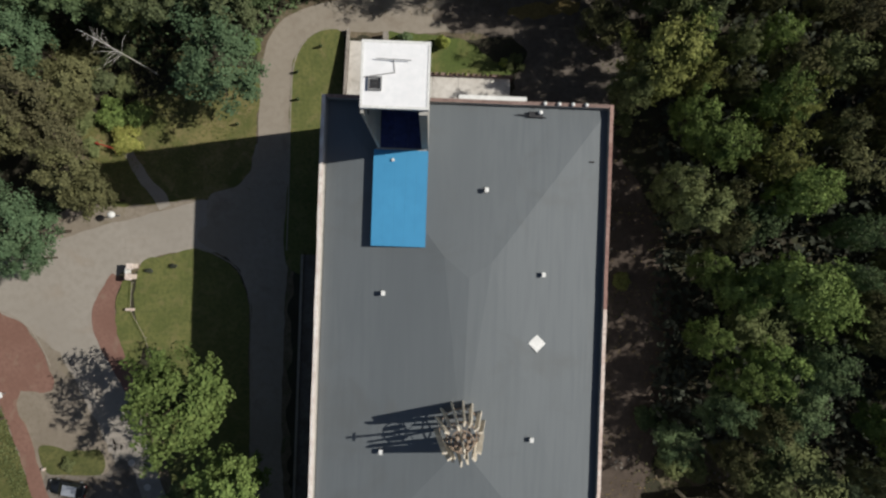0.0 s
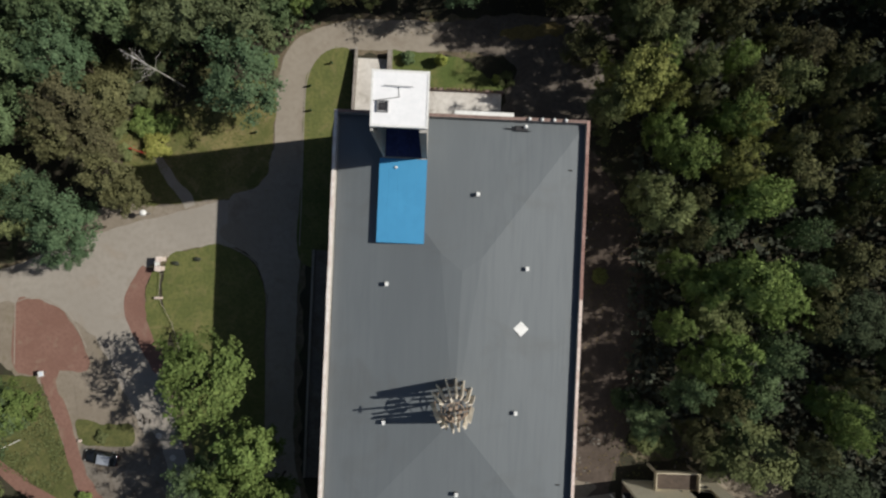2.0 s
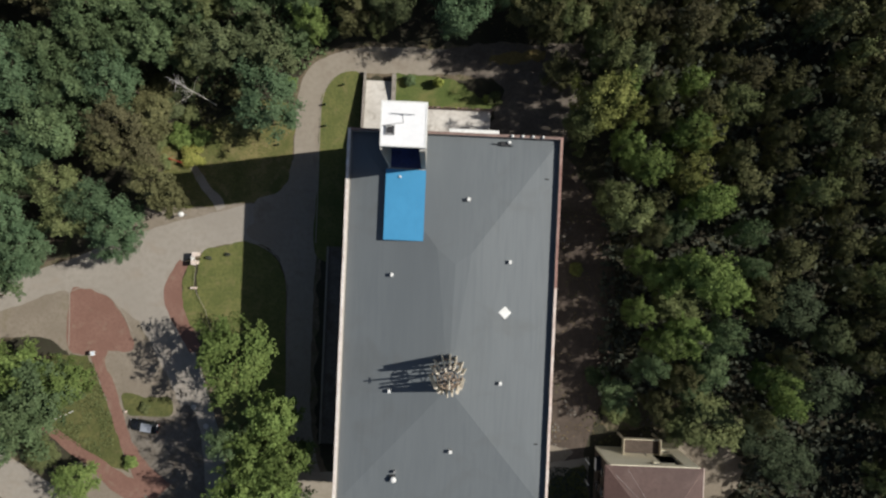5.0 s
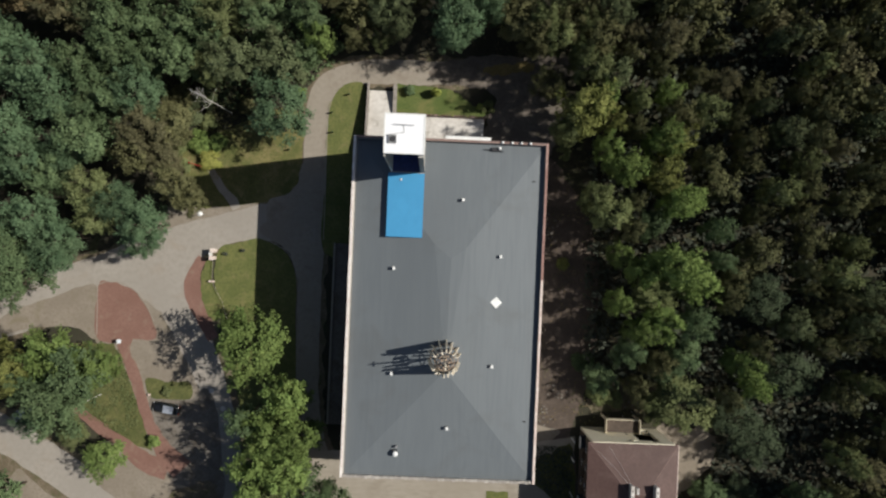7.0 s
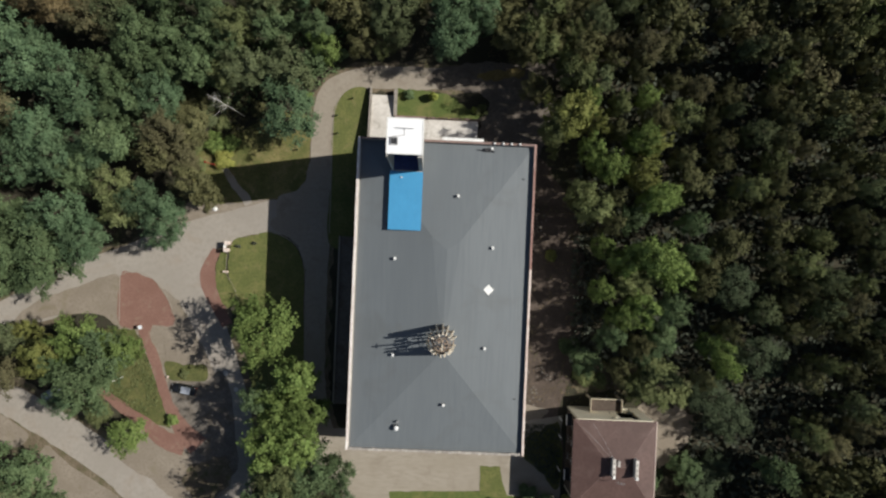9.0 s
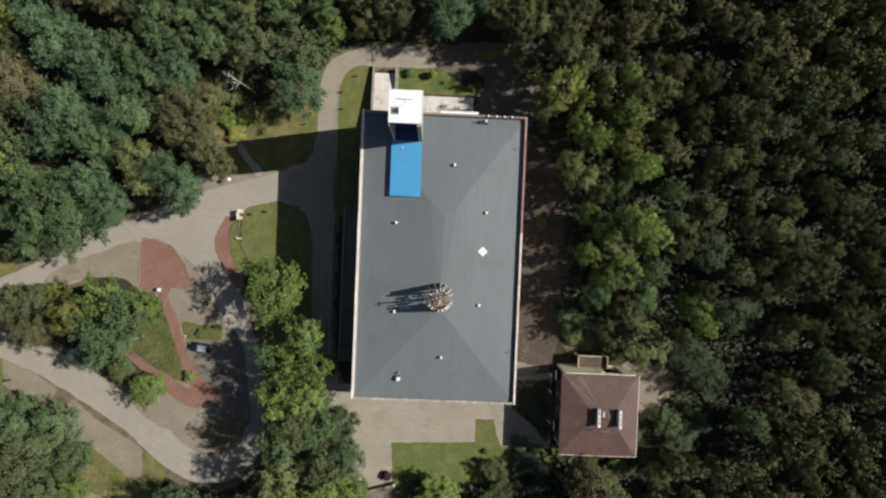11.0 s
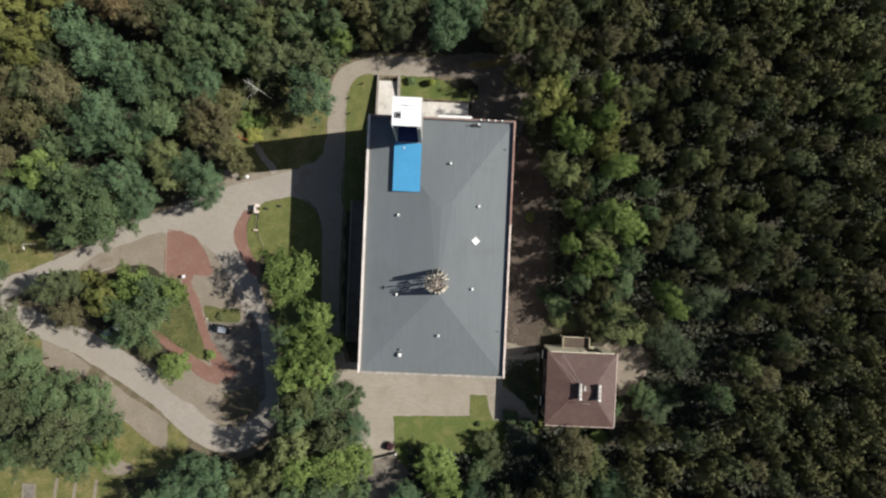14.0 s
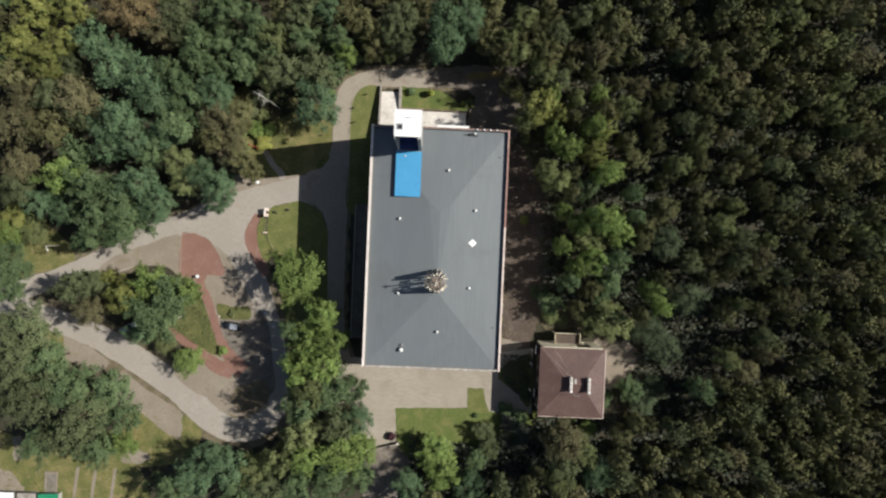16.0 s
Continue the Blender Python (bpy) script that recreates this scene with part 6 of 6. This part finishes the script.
slab = tagged(root("slab", pose(-40.0, -14.6, 0.045, 0, 0, 12)), "broken greyish concrete slabs across the drive", "slab")
for i in range(5):
    part("piece", box(bmesh.new(), -0.5, 0.5, -0.45, 0.45, -0.05, 0.06, bevel=0.02, m=pose(-1.1 + 0.75 * (i % 3), -0.4 + 0.8 * (i // 3), 0, 0, 0, random.uniform(-25, 25))), M["stained"], slab)
swing = tagged(root("metal_frame", pose(-42.6, 21.3, 0.03, 0, 0, -15)), "red painted tubular frame at the meadow's edge", "frame")
for a, b in (((-1.1, -0.5, 0), (-1.0, 0, 1.5)), ((-1.1, 0.5, 0), (-1.0, 0, 1.5)), ((1.1, -0.5, 0), (1.0, 0, 1.5)), ((1.1, 0.5, 0), (1.0, 0, 1.5))):
    part("leg", rod(bmesh.new(), a, b, 0.06), M["red_paint"], swing)
part("top_bar", rod(bmesh.new(), (-1.1, 0, 1.5), (1.3, 0, 1.5), 0.08), M["red_paint"], swing)
gate2 = tagged(root("drive_gate", pose(-10.3, -46.35, 0.06, 0, 0, 14.5)), "dark sliding metal gate across the drive", "gate")
for z in (0.15, 0.75, 1.4):
    part("rail", box(bmesh.new(), -3.35, 3.35, -0.045, 0.045, z - 0.05, z + 0.05, bevel=0.01), M["dark_metal"], gate2)
first = part("slat", box(bmesh.new(), -0.13, 0.13, -0.03, 0.03, 0.12, 1.5), M["dark_metal"], gate2)
first.matrix_basis = pose(-3.2, 0.06, 0)
for i in range(1, 23):
    shared("slat", first, gate2, pose(-3.2 + 0.29 * i, 0.06, 0))
for x in (-3.55, 3.55):
    pier = part("pier", box(bmesh.new(), x - 0.2, x + 0.2, -0.2, 0.2, -0.1, 1.75, bevel=0.02), M["plaster"], gate2)
    part("cap", box(bmesh.new(), x - 0.25, x + 0.25, -0.25, 0.25, 1.75, 1.85, bevel=0.02), M["concrete"], pier)


def wheel(parent, x, y, r=0.32, w=0.2):
    t = part("wheel", rod(bmesh.new(), (x, y - w / 2, r), (x, y + w / 2, r), r, r, 20), M["rubber"], parent)
    side = 1 if y > 0 else -1
    part("rim", rod(bmesh.new(), (x, y + side * w * 0.4, r), (x, y + side * w * 0.56, r), r * 0.62, r * 0.58, 16), M["silver_paint"], t)


def car(x, y, turn, paint, roof_paint, label, length=4.5):
    """A hatchback: lofted body, cabin with glass, wheels, lamps and mirrors."""
    c = tagged(root("car", pose(x, y, 0.05, 0, 0, turn)), label, "car")
    k = length / 4.5
    # stations: x, half width, low, shoulder height
    rows = [(-2.22, 0.62, 0.45, 0.72), (-2.1, 0.78, 0.30, 0.84), (-1.6, 0.86, 0.22, 0.92), (0.0, 0.89, 0.20, 0.93), (1.1, 0.88, 0.20, 0.90), (1.8, 0.84, 0.24, 0.80), (2.15, 0.70, 0.32, 0.68), (2.26, 0.52, 0.42, 0.58)]
    bm = bmesh.new()
    loops = []
    for px, hw, lo, hi in rows:
        prof = [(-hw, lo), (-hw * 1.02, (lo + hi) / 2), (-hw * 0.96, hi - 0.06), (-hw * 0.84, hi), (0, hi + 0.03), (hw * 0.84, hi), (hw * 0.96, hi - 0.06), (hw * 1.02, (lo + hi) / 2), (hw, lo)]
        loops.append([bm.verts.new((px * k, yy, zz)) for yy, zz in prof])
    for a, b in zip(loops, loops[1:]):
        for i in range(8):
            bm.faces.new((a[i], b[i], b[i + 1], a[i + 1]))
        bm.faces.new((a[8], b[8], b[0], a[0]))
    bm.faces.new(loops[0])
    bm.faces.new(loops[-1])
    bmesh.ops.recalc_face_normals(bm, faces=bm.faces[:])
    body = part("body", bm, paint, c, smooth=True)
    # cabin: lower and upper outlines
    low = [(-1.85, 0.76), (-1.85, -0.76), (0.95, -0.78), (0.95, 0.78)]
    top = [(-1.35, 0.62), (-1.35, -0.62), (0.3, -0.62), (0.3, 0.62)]
    bm = bmesh.new()
    lo = [bm.verts.new((px * k, py, 0.92)) for px, py in low]
    hi = [bm.verts.new((px * k, py, 1.40)) for px, py in top]
    for i in range(4):
        bm.faces.new((lo[i], lo[(i + 1) % 4], hi[(i + 1) % 4], hi[i]))
    bm.faces.new(lo)
    bmesh.ops.recalc_face_normals(bm, faces=bm.faces[:])
    part("windows", bm, M["pane"], c, "tinted windows")
    part("roof", box(bmesh.new(), -1.35 * k, 0.35 * k, -0.62, 0.62, 1.40, 1.46, bevel=0.025), roof_paint, c)
    for pa, pb in zip(low, top):
        part("pillar", rod(bmesh.new(), (pa[0] * k, pa[1], 0.92), (pb[0] * k, pb[1], 1.42), 0.035, 0.035, 5), paint, c)
    for px in (-1.38, 1.38):
        for py in (-0.78, 0.78):
            wheel(c, px * k, py)
    for py in (-0.55, 0.55):
        part("headlight", box(bmesh.new(), 2.02 * k, 2.2 * k, py - 0.16, py + 0.16, 0.56, 0.68, bevel=0.03), M["white_metal"], c, "clear headlight")
        part("tail_light", box(bmesh.new(), -2.24 * k, -2.1 * k, py - 0.14, py + 0.14, 0.62, 0.78, bevel=0.03), M["red_paint"], c, "red tail light")
        part("mirror", ball(bmesh.new(), (0.72 * k, py / abs(py) * 0.98, 1.0), 0.1, 0.7, 1.0, 0.8), paint, c)


# silver on this roof paints the sky reflected by windshield and roof
car(-45.9, -20.0, 172, M["car_paint"], M["silver_paint"], "dark parked car, its roof coloured pale for reflected sky, in the tree shade")
car(-69.5, -21.6, 30, M["silver_paint"], M["silver_paint"], "silver-blue car half hidden under a tree", 4.3)

# ---- plots at the south-west corner ----
sheet("gravel", [(-103, -54.5), (-97.0, -55.5), (-93.6, -57.5), (-93.0, -60.5), (-103, -62)], 0.047, M["gravel"], "bare pale earth between the sheds", "gravel", ragged=0.4)
sheet("gravel", [(-95.0, -47.6), (-92.6, -48.4), (-92.8, -52.4), (-94.6, -52.6)], 0.050, M["gravel"], "bare pale patch under the trees", "gravel", ragged=0.35)
bed = tagged(root("garden_bed"), "brown garden bed with a pale concrete border", "garden bed")
part("soil", box(bmesh.new(), -87.1, -85.1, -60.6, -55.9, -0.1, 0.12), M["rubble"], bed)
for a in ((-87.6, -87.12, -60.8, -55.3), (-85.08, -84.6, -60.8, -55.3), (-87.1, -85.1, -55.88, -55.3)):
    part("border", box(bmesh.new(), *a, -0.1, 0.22, bevel=0.02), M["gravel"], bed)
for x, w, key, look_ in ((-85.5, 2.3, "green_sheet", "bright green sheet roof"), (-90.6, 2.0, "stained", "dull greyish flat roof"), (-97.4, 4.0, "white_roof", "white flat roof")):
    shed = tagged(root("shed", pose(x, -62.0, 0, 0, 0, 3 if w == 2.3 else 0)), "low shed with a " + look_, "shed", "sheds in a row")
    part("wall", box(bmesh.new(), -w + 0.25, w - 0.25, -2.2, 2.0, 0, 2.3), M["plaster"], shed)
    part("roof", box(bmesh.new(), -w, w, -2.5, 2.3, 2.3, 2.42, bevel=0.02), M[key], shed)
for i, (x, y) in enumerate(((-80.5, -58), (-76.5, -58.5), (-72.0, -58))):
    b = tagged(root("garden_bed", pose(x, y, 0, 0, 0, -6)), "narrow trodden garden strip in the grass", "garden bed", "garden strips")
    part("soil", box(bmesh.new(), -0.35, 0.35, -4, 4, -0.1, 0.05), M["gravel"], b)

rubble = tagged(root("rubble", pose(18.3, 13.0, 0)), "pale broken rubble on the shaded yard", "rubble")
for i in range(12):
    part("stone", box(bmesh.new(), -0.2, 0.2, -0.12, 0.12, -0.05, 0.12, bevel=0.04, m=pose(random.gauss(0, 1.1), random.gauss(0, 1.3), 0, random.uniform(-10, 10), random.uniform(-10, 10), random.uniform(0, 180))), M["rubble"], rubble)
copy_thing(rubble, pose(19.8, -14.6, 0, 0, 0, 70))
copy_thing(rubble, pose(33.5, -16.4, 0, 0, 0, 120))
copy_thing(rubble, pose(18.0, -19.0, 0, 0, 0, 200))
